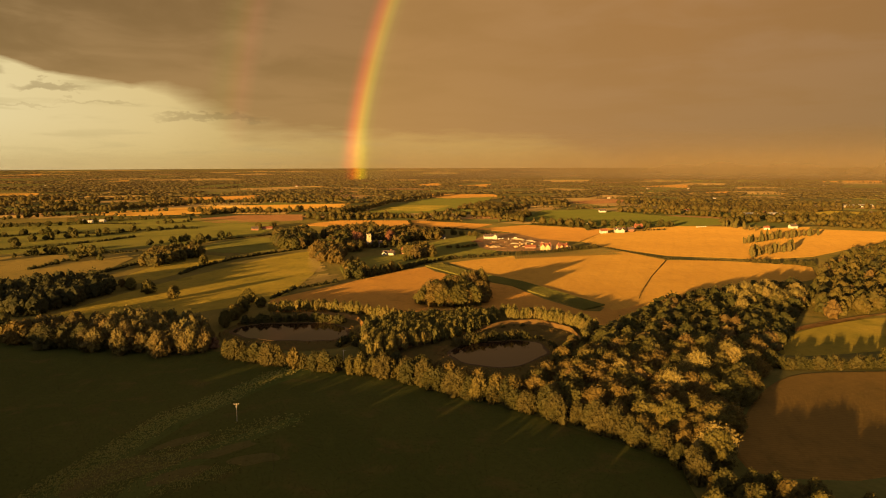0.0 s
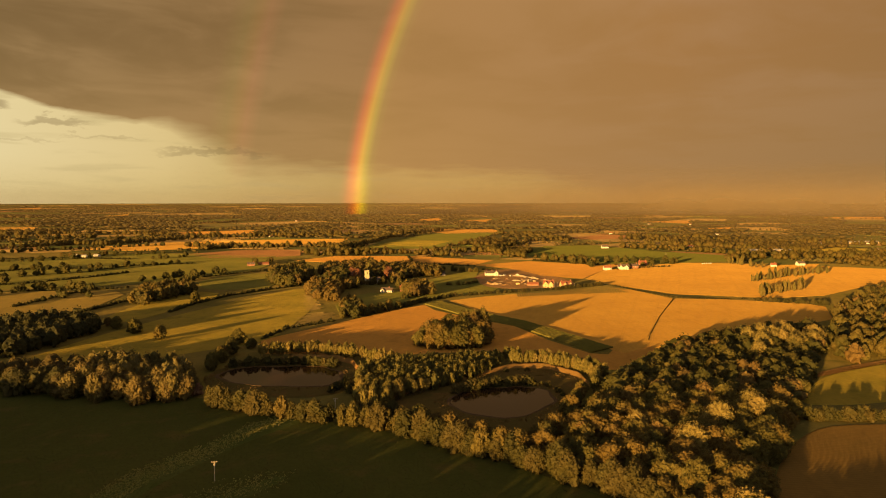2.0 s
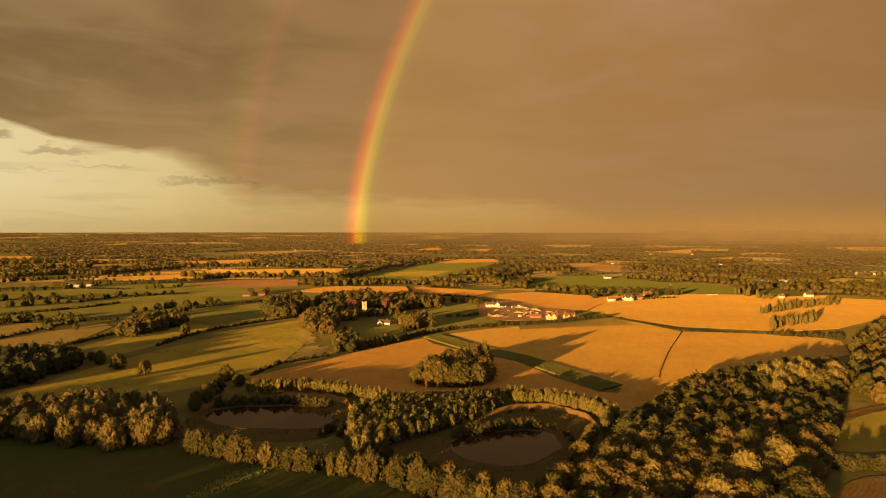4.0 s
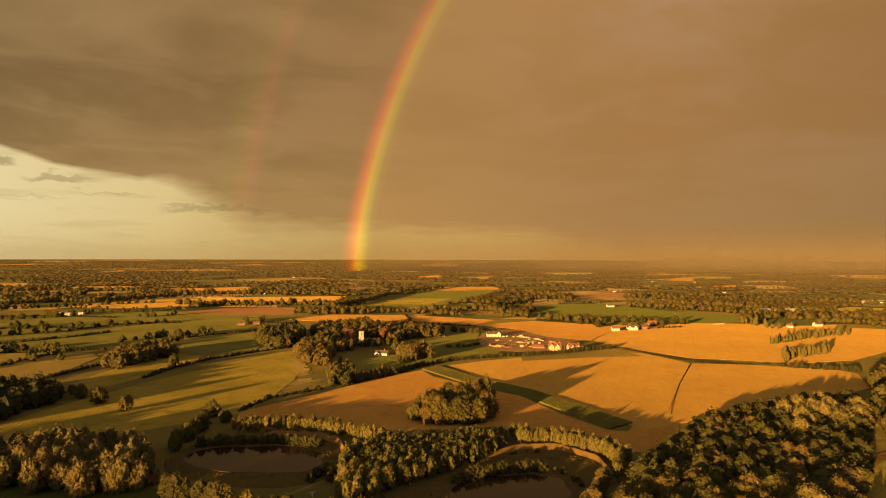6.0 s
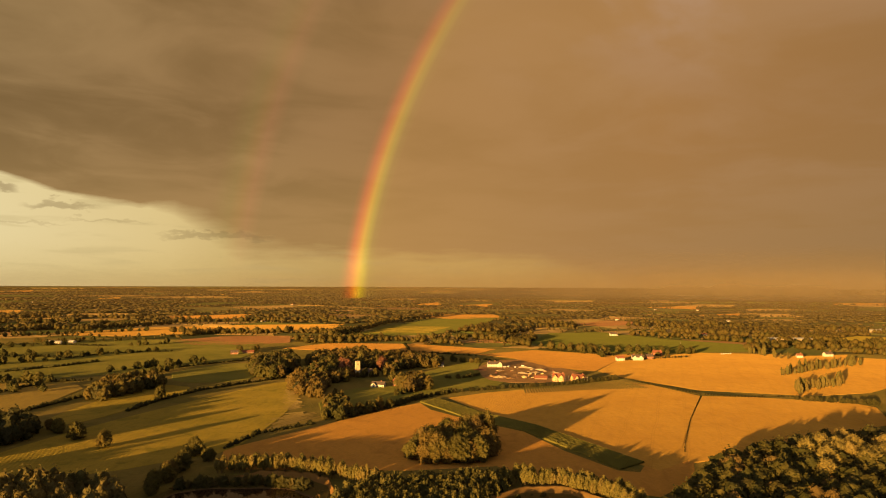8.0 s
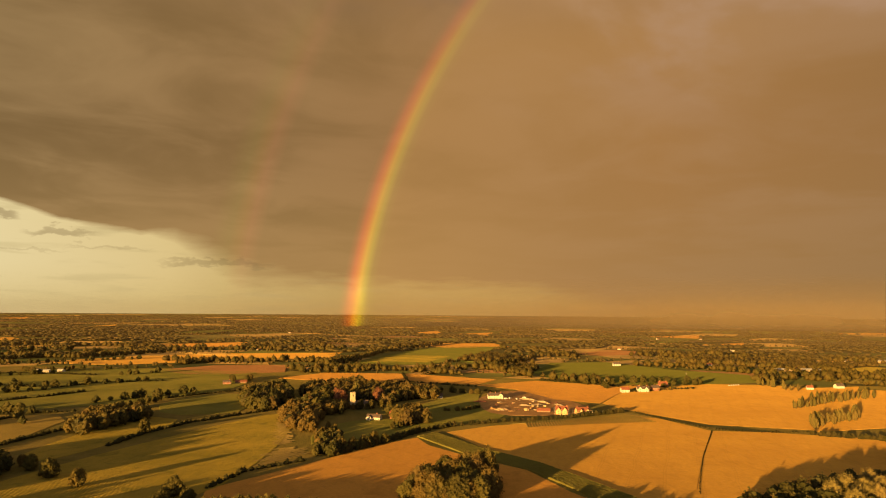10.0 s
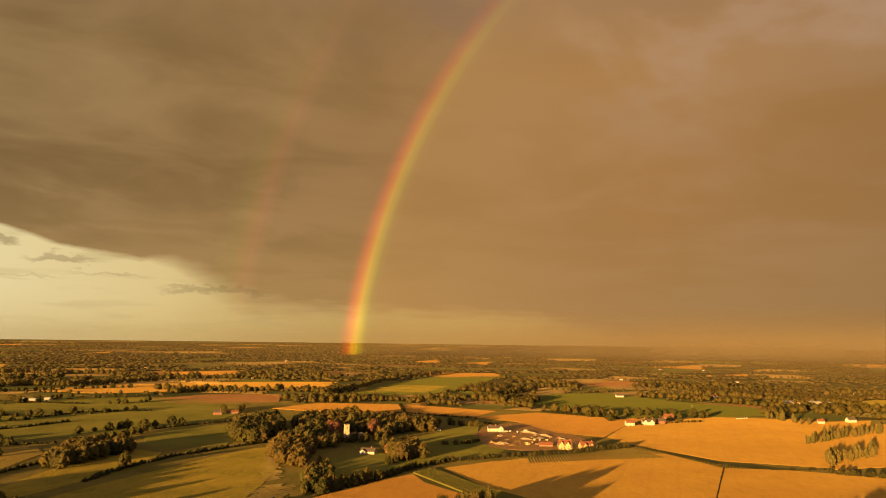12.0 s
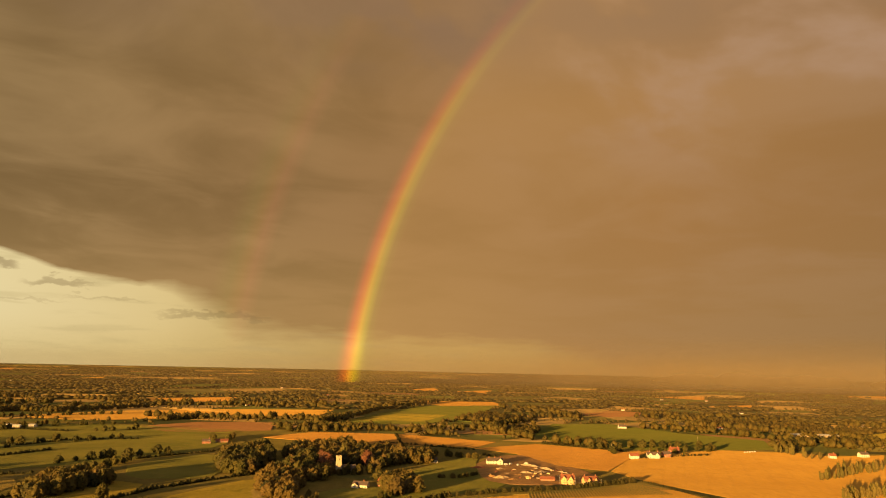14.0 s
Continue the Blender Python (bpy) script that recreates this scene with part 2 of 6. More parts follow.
def build_land(k, bsdf):
    at = place(k)
    col = k.mix(k.span(k.noise(at, 0.006, 4.0, 0.6), 0.35, 0.65), (0.125, 0.125, 0.030), (0.19, 0.145, 0.040))
    col = k.mix(k.span(k.noise(at, 0.03, 4.0, 0.6), 0.4, 0.7, 0.0, 0.6), col, (0.10, 0.10, 0.022))
    col = k.mix(k.span(k.noise(at, 0.3, 3.0, 0.7), 0.3, 0.7, 0.35, 0.0), col, (0.05, 0.055, 0.012))
    return col, None


def build_patches(k, bsdf):
    geo = k.add("ShaderNodeNewGeometry")
    at = geo.outputs["Position"]
    col = k.ramp(geo.outputs["Random Per Island"], [(0.0, (0.11, 0.115, 0.026)), (0.22, (0.15, 0.14, 0.034)), (0.38, (0.12, 0.14, 0.026)), (0.50, (0.24, 0.195, 0.05)), (0.58, (0.56, 0.35, 0.105)), (0.78, (0.46, 0.28, 0.09)), (0.88, (0.33, 0.17, 0.065)), (0.94, (0.15, 0.15, 0.034))], "CONSTANT")
    col = k.mix(k.span(k.noise(at, 0.015, 4.0, 0.6), 0.35, 0.7, 0.0, 0.5), col, (0.13, 0.115, 0.03))
    return col, None


PATCHES = material("distant_fields", build_patches, 0.95, 0.1)
LAND = material("farmland", build_land, 0.95, 0.1)


def foliage(name, one, two, warm, through_it=0.25):
    def build(k, bsdf):
        geo = k.add("ShaderNodeNewGeometry")
        info = k.add("ShaderNodeObjectInfo")
        leaf = geo.outputs["Random Per Island"]
        col = k.mix(k.span(leaf, 0.0, 1.0, -0.25, 1.25, False), one, two)
        broad = k.noise(geo.outputs["Position"], 0.09, 2.0, 0.5)
        col = k.mix(k.span(k.math("ADD", k.math("MULTIPLY", info.outputs["Random"], 0.5), k.math("MULTIPLY", broad, 0.6)), 0.42, 0.78, 0.0, 0.9), col, warm)
        col = k.mix(k.span(info.outputs["Random"], 0.0, 0.45, 0.40, 0.0), col, tuple(c * 0.5 for c in one))
        spray = k.noise(geo.outputs["Position"], 1.6, 4.0, 0.75)
        col = k.mix(k.span(spray, 0.36, 0.60, 0.40, 0.0), col, tuple(c * 0.35 for c in one))
        col = k.mix(k.span(spray, 0.58, 0.78, 0.0, 0.5), col, tuple(c * 1.35 for c in two))
        thin = k.add("ShaderNodeBsdfTranslucent")
        k.put(thin.inputs[0], col)
        blend = k.add("ShaderNodeMixShader")
        k.put(blend.inputs[0], through_it)
        k.put(blend.inputs[1], bsdf.outputs[0])
        k.put(blend.inputs[2], thin.outputs[0])
        out = [n for n in k.tree.nodes if n.type == "OUTPUT_MATERIAL"][0]
        k.put(out.inputs[0], blend.outputs[0])
        return col, None

    return material(name, build, 0.75, 0.25)


OAK = foliage("oak_leaves", (0.066, 0.064, 0.012), (0.129, 0.105, 0.020), (0.158, 0.101, 0.022), 0.32)
WILLOW = foliage("willow_leaves", (0.093, 0.081, 0.020), (0.167, 0.127, 0.034), (0.167, 0.113, 0.031))
ALDER = foliage("alder_leaves", (0.098, 0.091, 0.019), (0.168, 0.134, 0.027), (0.185, 0.134, 0.033))
HEDGE = foliage("hedge_leaves", (0.038, 0.038, 0.008), (0.063, 0.055, 0.010), (0.083, 0.062, 0.014))
GOLD = foliage("gold_green_leaves", (0.074, 0.061, 0.012), (0.127, 0.100, 0.020), (0.145, 0.102, 0.022))
AMBER = foliage("amber_leaves", (0.097, 0.067, 0.017), (0.161, 0.107, 0.027), (0.175, 0.107, 0.028))
LIME = foliage("pale_lime_leaves", (0.129, 0.107, 0.026), (0.220, 0.167, 0.041), (0.228, 0.163, 0.044))
POPLAR = foliage("poplar_leaves", (0.110, 0.103, 0.022), (0.166, 0.134, 0.030), (0.184, 0.130, 0.033))
COPPER = foliage("copper_leaves", (0.175, 0.074, 0.039), (0.245, 0.101, 0.049), (0.210, 0.096, 0.043))
RUST = foliage("rust_leaves", (0.154, 0.081, 0.045), (0.196, 0.104, 0.055), (0.175, 0.095, 0.050))
# dark leaf colour that carries the left copses' shade; plain darker trees elsewhere
DARK_LEAF = foliage("dark_shade_leaves", (0.034, 0.034, 0.009), (0.060, 0.055, 0.013), (0.099, 0.070, 0.018))
FARWOOD = foliage("distant_leaves", (0.056, 0.053, 0.013), (0.097, 0.078, 0.017), (0.122, 0.086, 0.021))


def plain(name, one, two, scale=0.5, rough=0.85, spec=0.2, relief=0.05):
    def build(k, bsdf):
        at = place(k)
        n = k.noise(at, scale, 5.0, 0.6)
        fine = k.noise(at, scale * 7, 3.0, 0.6)
        col = k.mix(k.span(n, 0.3, 0.7), one, two)
        col = k.mix(k.span(fine, 0.5, 0.8, 0.0, 0.35), col, tuple(c * 0.6 for c in one))
        return col, bump(k, fine, 0.5, relief)

    return material(name, build, rough, spec)


BARK = plain("bark", (0.085, 0.062, 0.04), (0.12, 0.09, 0.06), 1.5)
RENDER_WHITE = plain("white_render", (0.62, 0.57, 0.47), (0.52, 0.47, 0.38), 0.3)
BRICK = plain("red_brick", (0.36, 0.15, 0.085), (0.31, 0.12, 0.065), 0.8)
TILE = plain("clay_tiles", (0.26, 0.095, 0.048), (0.21, 0.075, 0.04), 0.9)
SLATE = plain("dark_tiles", (0.13, 0.09, 0.07), (0.10, 0.075, 0.06), 0.9)
STONE = plain("flint_stone", (0.50, 0.42, 0.26), (0.42, 0.345, 0.215), 0.7)
GLASS = plain("dark_window_glass", (0.03, 0.03, 0.03), (0.04, 0.04, 0.04), 0.2, 0.08, 0.6, 0.0)
WOOD = plain("weathered_wood", (0.20, 0.14, 0.09), (0.26, 0.19, 0.12), 1.2)
TIMBER = plain("new_timber", (0.62, 0.42, 0.20), (0.55, 0.36, 0.17), 0.6)
CONCRETE = plain("pale_concrete", (0.42, 0.32, 0.20), (0.34, 0.25, 0.15), 0.15)
EARTH = plain("turned_earth", (0.30, 0.165, 0.060), (0.41, 0.23, 0.085), 0.12, 0.95, 0.1, 0.5)
STAND[EARTH] = 0.035
STAND[COVER] = 0.05
METAL = plain("painted_metal_roof", (0.50, 0.48, 0.43), (0.42, 0.40, 0.35), 0.2, 0.5, 0.3)
CERAMIC = plain("grey_ceramic", (0.5, 0.46, 0.4), (0.44, 0.4, 0.35), 2.0, 0.4, 0.5)


def build_water(k, bsdf):
    return (0.028, 0.016, 0.008), bump(k, k.noise(place(k), 0.9, 3.0, 0.6), 0.12, 0.05)


WATER = material("pond_water", build_water, 0.05, 0.075)


# ---- builders ----
def rise(x, y):
    """The land lies flat and lifts slowly towards the far rim."""
    return 88.0 * max(0.0, (math.hypot(x, y) - 2500.0) / 2350.0) ** 1.6


def shrink(x, y):
    """Far land is drawn closer, so things on it are smaller by this."""
    return max(0.2, (EYE - rise(x, y)) / EYE)


def link(name, bm, material, parent=None, label=""):
    me = bpy.data.meshes.new(name)
    bm.to_mesh(me)
    bm.free()
    me.materials.append(material)
    ob = new(name, me)
    if parent is not None:
        ob.parent = parent
    if label:
        tagged(ob, label)
    return ob


part = link


def raw(name, verts, faces, material, parent=None, smooth=False):
    me = bpy.data.meshes.new(name)
    me.from_pydata(verts, [], faces)
    me.materials.append(material)
    if smooth:
        me.polygons.foreach_set("use_smooth", [True] * len(me.polygons))
    me.update()
    ob = new(name, me)
    if parent is not None:
        ob.parent = parent
    return ob


def crowd(name, label, shapes, items, material, rng, category="trees"):
    """Very many small crowns that nobody could count, in one mesh; items hold x, y, width and height."""
    V, F, k = [], [], 0
    shapes = [(v, np.array(f)) for v, f in shapes]
    for x, y, w, h in items:
        v, f = shapes[rng.randrange(len(shapes))]
        a = rng.uniform(0, 6.2832)
        c, d = math.cos(a) * w, math.sin(a) * w
        V.append(np.stack([v[:, 0] * c - v[:, 1] * d + x, v[:, 0] * d + v[:, 1] * c + y, v[:, 2] * h + rise(x, y)], 1))
        F.append(f + k)
        k += len(v)
    V, F = np.concatenate(V), np.concatenate(F)
    me = bpy.data.meshes.new(name)
    me.vertices.add(len(V))
    me.vertices.foreach_set("co", V.astype(np.float32).ravel())
    me.loops.add(3 * len(F))
    me.loops.foreach_set("vertex_index", F.astype(np.int32).ravel())
    me.polygons.add(len(F))
    me.polygons.foreach_set("loop_start", np.arange(0, 3 * len(F), 3, dtype=np.int32))
    me.polygons.foreach_set("use_smooth", np.ones(len(F), dtype=bool))
    me.update(calc_edges=True)
    me.materials.append(material)
    return tagged(new(name, me), label, category, kind="stuff")


def empty(name, x, y, turn=0.0, z=None):
    ob = new(name)
    ob.matrix_basis = pose(x, y, rise(x, y) if z is None else z, 0, 0, turn)
    return ob


def box(bm, x0, y0, z0, x1, y1, z1, bevel=0.0):
    geom = bmesh.ops.create_cube(bm, size=1.0)["verts"]
    for v in geom:
        v.co = Vector((x0 + (v.co.x + 0.5) * (x1 - x0), y0 + (v.co.y + 0.5) * (y1 - y0), z0 + (v.co.z + 0.5) * (z1 - z0)))
    if bevel:
        edges = list({e for v in geom for e in v.link_edges})
        bmesh.ops.bevel(bm, geom=edges, offset=bevel, segments=1, affect="EDGES")


def cone(bm, base, tip, r0, r1, sides=7):
    base, tip = Vector(base), Vector(tip)
    turn = (tip - base).to_track_quat("Z", "Y")
    rings = []
    for at, r in ((base, r0), (tip, r1)):
        rings.append([bm.verts.new(at + turn @ Vector((r * math.cos(k * 6.2832 / sides), r * math.sin(k * 6.2832 / sides), 0))) for k in range(sides)])
    for k in range(sides):
        n = (k + 1) % sides
        bm.faces.new((rings[0][k], rings[0][n], rings[1][n], rings[1][k]))
    bm.faces.new(rings[1])
    bm.faces.new(rings[0][::-1])


def smoothed(corners, rounds=2):
    """Rounds the corners of an outline."""
    pts = [Vector(c) for c in corners]
    for _ in range(rounds):
        pts = [p for a, b in zip(pts, pts[1:] + pts[:1]) for p in (a.lerp(b, 0.22), a.lerp(b, 0.78))]
    return pts


FIELD_COUNT = [0]
OPEN = []


def field(name, label, material, corners, high=0.35, rounds=1, kind="structure"):
    """A crop or meadow: a low slab with upright edges."""
    FIELD_COUNT[0] += 1
    OPEN.append(corners)
    lift = 0.06 + high + 0.010 * FIELD_COUNT[0]
    bm = bmesh.new()
    ring = smoothed(corners, rounds)
    if sum(a.x * b.y - b.x * a.y for a, b in zip(ring, ring[1:] + ring[:1])) < 0:
        ring.reverse()
    top = [bm.verts.new((p.x, p.y, 0)) for p in ring]
    bmesh.ops.triangulate(bm, faces=[bm.faces.new(top)])
    if max(p.length for p in ring) > 2300:
        bmesh.ops.subdivide_edges(bm, edges=bm.edges[:], cuts=5, use_grid_fill=True)
    stand = STAND.get(material, 0.0)
    mid = sum(ring, Vector((0, 0))) / len(ring)
    gap = min(12.0, max(1.5, mid.length / 400.0))
    teeth = {}
    if stand:
        # rows stand up towards the light: a short front and a long back, uneven from row to row
        ahead = Vector((math.sin(radians(SUN_AWAY)), math.cos(radians(SUN_AWAY)), 0))
        deep = [p.x * ahead.x + p.y * ahead.y for p in ring]
        rows = random.Random(FIELD_COUNT[0])
        at = min(deep) + gap * 0.3
        while at < max(deep):
            step = gap * rows.uniform(0.82, 1.18)
            for s, h in ((at, 0.0), (at + step * 0.26, stand * step)):
                bmesh.ops.bisect_plane(bm, geom=bm.verts[:] + bm.edges[:] + bm.faces[:], plane_co=ahead * s, plane_no=ahead, dist=1e-4)
                teeth[round(s, 2)] = h
            at += step
        marks = np.array(sorted(teeth))
        tall = np.array([teeth[m] for m in marks])
    rim = [e for e in bm.edges if e.is_boundary]
    made = bmesh.ops.extrude_edge_only(bm, edges=rim)["geom"]
    low = {v for v in made if isinstance(v, bmesh.types.BMVert)}
    for v in bm.verts:
        if v in low:
            away = (v.co.xy - mid).normalized() * 2.0
            v.co.x, v.co.y = v.co.x + away.x, v.co.y + away.y
        row_high = float(np.interp(v.co.x * ahead.x + v.co.y * ahead.y, marks, tall)) if teeth else 0.0
        v.co.z = rise(v.co.x, v.co.y) + (-0.2 if v in low else lift + row_high)
    return tagged(link(name, bm, material), label, "field", kind=kind)


def inside(p, poly):
    hit = False
    for (x0, y0), (x1, y1) in zip(poly, poly[1:] + poly[:1]):
        if (y0 > p[1]) != (y1 > p[1]) and p[0] < (x1 - x0) * (p[1] - y0) / (y1 - y0) + x0:
            hit = not hit
    return hit


def spots(poly, gap, rng, keep=1.0):
    """Uneven places inside an outline, at least a gap apart."""
    xs, ys = [p[0] for p in poly], [p[1] for p in poly]
    out = []
    y, odd = min(ys) + gap / 2, 0
    while y < max(ys):
        x = min(xs) + (gap / 2 if odd else 0)
        while x < max(xs):
            p = (x + rng.uniform(-0.42, 0.42) * gap, y + rng.uniform(-0.42, 0.42) * gap)
            if inside(p, poly) and rng.random() < keep:
                out.append(p)
            x += gap
        y += gap * 0.87
        odd = not odd
    return out


def along(line, gap, rng, spread=0.0, keep=1.0):
    out = []
    for a, b in zip(line, line[1:]):
        a, b = Vector(a), Vector(b)
        n = max(1, round((b - a).length / gap))
        for i in range(n):
            p = a.lerp(b, (i + rng.uniform(0.15, 0.85)) / n) + Vector((rng.uniform(-spread, spread), rng.uniform(-spread, spread)))
            if rng.random() < keep:
                out.append((p.x, p.y))
    return out


# ---- trees ----
def crown_shape(kind, u):
    """Half-width of the crown at height u (0 at its foot, 1 at its top)."""
    if kind == "poplar":
        return 0.125 * min(1.0, 0.45 + 3.0 * u) * max(0.0, 1.0 - u ** 5) ** 0.8 + 0.012
    if kind == "young":
        return 0.30 * (1.0 - u) ** 0.7 * (0.5 + 0.5 * min(1, u / 0.2)) + 0.03
    if kind == "bush":
        return 0.60 * math.sqrt(max(0.0, 1 - u * u)) + 0.02
    if kind == "round":
        return 0.27 * math.sin(math.pi * (0.14 + 0.80 * u)) ** 0.6
    if kind == "willow":
        return 0.34 * math.sin(math.pi * (0.12 + 0.84 * u)) ** 0.7
    return 0.46 * math.sin(math.pi * (0.17 + 0.78 * u)) ** 0.7


def ball(cuts):
    bm = bmesh.new()
    bmesh.ops.create_icosphere(bm, subdivisions=cuts, radius=1.0)
    data = np.array([v.co[:] for v in bm.verts]), [tuple(v.index for v in f.verts) for f in bm.faces]
    bm.free()
    return data


BALLS = {n: ball(n) for n in (1, 2, 3, 4)}


def crown_data(kind, seed, clumps, leaves, leaf, foot=0.14, cuts=3):
    """A crown one unit high: a lobed body of boughs, ragged all over, with leaf sprays standing out of it."""
    rng = np.random.default_rng(seed)
    ph = rng.uniform(0, 6.28, 4)
    half = crown_shape(kind, 0.45)
    mids, sizes = [], []
    for c in range(clumps):
        u = ((c + rng.random()) / clumps) ** 0.85
        ang = c * 2.39996 + rng.uniform(-0.5, 0.5)
        wide = crown_shape(kind, u) * (1 + 0.20 * math.sin(2 * ang + ph[0] + 3 * u) + 0.14 * math.sin(3 * ang + ph[1] - 4 * u))
        size = half * rng.uniform(0.17, 0.36)
        out = max(0.0, wide - size * 0.75) * (0.84 + 0.22 * rng.random())
        mids.append((out * math.cos(ang), out * math.sin(ang), foot + (1 - foot) * u * 0.98))
        sizes.append(size)
    mids, sizes = np.array(mids), np.array(sizes)
    # in a space where the crown is about as high as wide
    flat = 2.0 * half / (1.0 - foot)
    squash = np.array([1.0, 1.0, flat])
    heart = np.array([0.0, 0.0, foot + (1 - foot) * (0.25 if kind == "bush" else 0.45)])
    mids = (mids - heart) * squash

    def reach(d):
        b = d @ mids.T
        q = sizes ** 2 - ((mids ** 2).sum(1) - b ** 2)
        t = np.where(q > 0, b + np.sqrt(np.maximum(q, 0)), 0.0)
        far = t.max(1)
        n = d * far[:, None] - mids[t.argmax(1)]
        low = half * 0.72
        n = np.where((far < low)[:, None], d, n)
        return np.maximum(far, low), n / np.linalg.norm(n, axis=1)[:, None]

    V, F = BALLS[cuts]
    far, _ = reach(V)
    body = V * (far * rng.uniform(0.82, 1.07, len(V)))[:, None] * 0.95
    d = rng.normal(size=(leaves, 3)) + np.array([0, 0, 0.35])
    d /= np.linalg.norm(d, axis=1)[:, None]
    far, n = reach(d)
    p = d * (far * rng.uniform(0.90, 1.10, leaves))[:, None]
    n = n * 0.7 + rng.normal(size=n.shape) * 0.42
    n /= np.linalg.norm(n, axis=1)[:, None]
    t = np.cross(n, rng.normal(size=n.shape))
    t /= np.linalg.norm(t, axis=1)[:, None]
    b = np.cross(n, t)
    s = (leaf * rng.uniform(0.6, 1.5, leaves))[:, None]
    tri = np.stack([p + t * s, p - t * s * 0.6 + b * s * 0.8, p - t * s * 0.5 - b * s * 0.85], 1).reshape(-1, 3)
    out = np.concatenate([body, tri])
    out[:len(body)] /= squash
    centre = np.repeat(p, 3, 0)
    out[len(body):] = centre / squash + (tri - centre)
    out += heart
    out[:, 2] = np.maximum(out[:, 2], foot * 0.6)
    k = len(body)
    return out, list(F) + [(k + 3 * i, k + 3 * i + 1, k + 3 * i + 2) for i in range(leaves)]


def trunk_mesh(kind, seed, name):
    rng = random.Random(seed)
    bm = bmesh.new()
    thick = {"poplar": 0.018, "young": 0.016, "bush": 0.02, "round": 0.02}.get(kind, 0.032)
    bend = Vector((rng.uniform(-0.03, 0.03), rng.uniform(-0.03, 0.03), 0.34))
    cone(bm, (0, 0, -0.03), (0, 0, 0.03), thick * 1.5, thick, 6)
    cone(bm, (0, 0, 0.03), bend, thick, thick * 0.75, 6)
    cone(bm, bend, bend * 2.2, thick * 0.75, thick * 0.25, 5)
    if kind not in ("poplar", "young"):
        for k in range(5):
            a = k * 1.257 + rng.uniform(-0.4, 0.4)
            foot = bend * rng.uniform(0.6, 1.1)
            cone(bm, foot, foot + Vector((0.26 * math.cos(a), 0.26 * math.sin(a), rng.uniform(0.16, 0.34))), thick * 0.5, thick * 0.12, 4)
    me = bpy.data.meshes.new(name)
    bm.to_mesh(me)
    bm.free()
    me.materials.append(BARK)
    return me


class Kind:
    """One sort of tree: a few crowns and trunks that its trees share, one metre high."""

    def __init__(self, name, shape, leaves_of, label, clumps=20, leaves=700, leaf=0.030, variants=4, foot=0.14, category="tree", fine=3):
        self.name, self.label, self.category, self.material, self.shape = name, label, category, leaves_of, shape
        self.sets, self.rough, self.coarse = [], [], []
        for k in range(variants):
            seed = sum(map(ord, name)) + 17 * k
            v, f = crown_data(shape, seed, clumps, leaves, leaf, foot, fine)
            me = bpy.data.meshes.new("crown")
            me.from_pydata(v.tolist(), [], f)
            me.materials.append(leaves_of)
            self.sets.append((me, trunk_mesh(shape, seed, "trunk")))
            self.rough.append(crown_data(shape, seed + 5, max(8, clumps * 2 // 3), 100, leaf * 2.1, 0.05, 3))
            self.coarse.append(crown_data(shape, seed + 9, max(6, clumps // 3), 110, leaf * 2.0, 0.03, 2))

    def plant(self, x, y, high, rng, label="", group="", wide=1.0, name=""):
        tree = empty(name or self.name, x, y, rng.uniform(0, 360))
        crown, trunk = rng.choice(self.sets)
        tree.scale = (high * wide * rng.uniform(0.9, 1.1), high * wide * rng.uniform(0.9, 1.1), high)
        for n, me in (("trunk", trunk), ("crown", crown)):
            ob = new(n, me)
            ob.parent = tree
        return tagged(tree, label or self.label, self.category, group)

    def mass(self, name, label, places, rng, high=(9, 15), wide=1.0, category="trees", coarse=False):
        """Many trees that nobody could count, in one mesh."""
        V, Fc, k = [], [], 0
        for x, y in places:
            v, f = rng.choice(self.coarse if coarse else self.rough)
            s = rng.uniform(*high) * shrink(x, y)
            a = rng.uniform(0, 6.2832)
            c, d = math.cos(a) * s * wide, math.sin(a) * s * wide
            w = np.stack([v[:, 0] * c - v[:, 1] * d + x, v[:, 0] * d + v[:, 1] * c + y, v[:, 2] * s + rise(x, y)], 1)
            V.append(w)
            Fc += [tuple(i + k for i in face) for face in f]
            k += len(v)
        if not V:
            return None
        return tagged(raw(name, np.concatenate(V).tolist(), Fc, self.material, smooth=coarse), label, category, kind="stuff")


TINY = [crown_data("oak", 900 + k, 7, 2, 0.12, 0.0, 1) for k in range(6)]

oaks = Kind("oak_tree", "oak", OAK, "broad leafy oak with green and gold foliage in a wood", 64, 850, 0.027, 7, 0.08, fine=4)
willows = Kind("willow_tree", "willow", WILLOW, "pale silvery willow with upright feathery crown", 56, 900, 0.023, 5, 0.06, fine=4)
alders = Kind("alder_tree", "round", ALDER, "young leafy alder in a dense plantation", 36, 380, 0.028, 5, 0.26)
bushes = Kind("hedge_bush", "bush", HEDGE, "bushy hedge shrub with gold-lit green leaves", 26, 380, 0.045, 5, 0.02, "bush")
poplars = Kind("poplar_tree", "poplar", POPLAR, "tall slender poplar in a row beside wheat", 26, 260, 0.020, 4, 0.01)
coppers = Kind("copper_beech", "oak", COPPER, "dark red copper beech in the churchyard wood", 50, 900, 0.026, 1)
limes = Kind("lime_tree", "oak", LIME, "pale gold-lit lime tree rising from the wood", 60, 1000, 0.024, 3, 0.06, fine=4)
ambers = Kind("amber_tree", "oak", AMBER, "broad tree with amber brown foliage in a copse", 56, 900, 0.026, 2, 0.06, fine=4)
# trees for the shaded copses, their shade held in the leaf colour
dark_trees = Kind("holly_tree", "oak", DARK_LEAF, "dark tree with copse shade put into its leaf colour", 48, 800, 0.026, 3, 0.05)
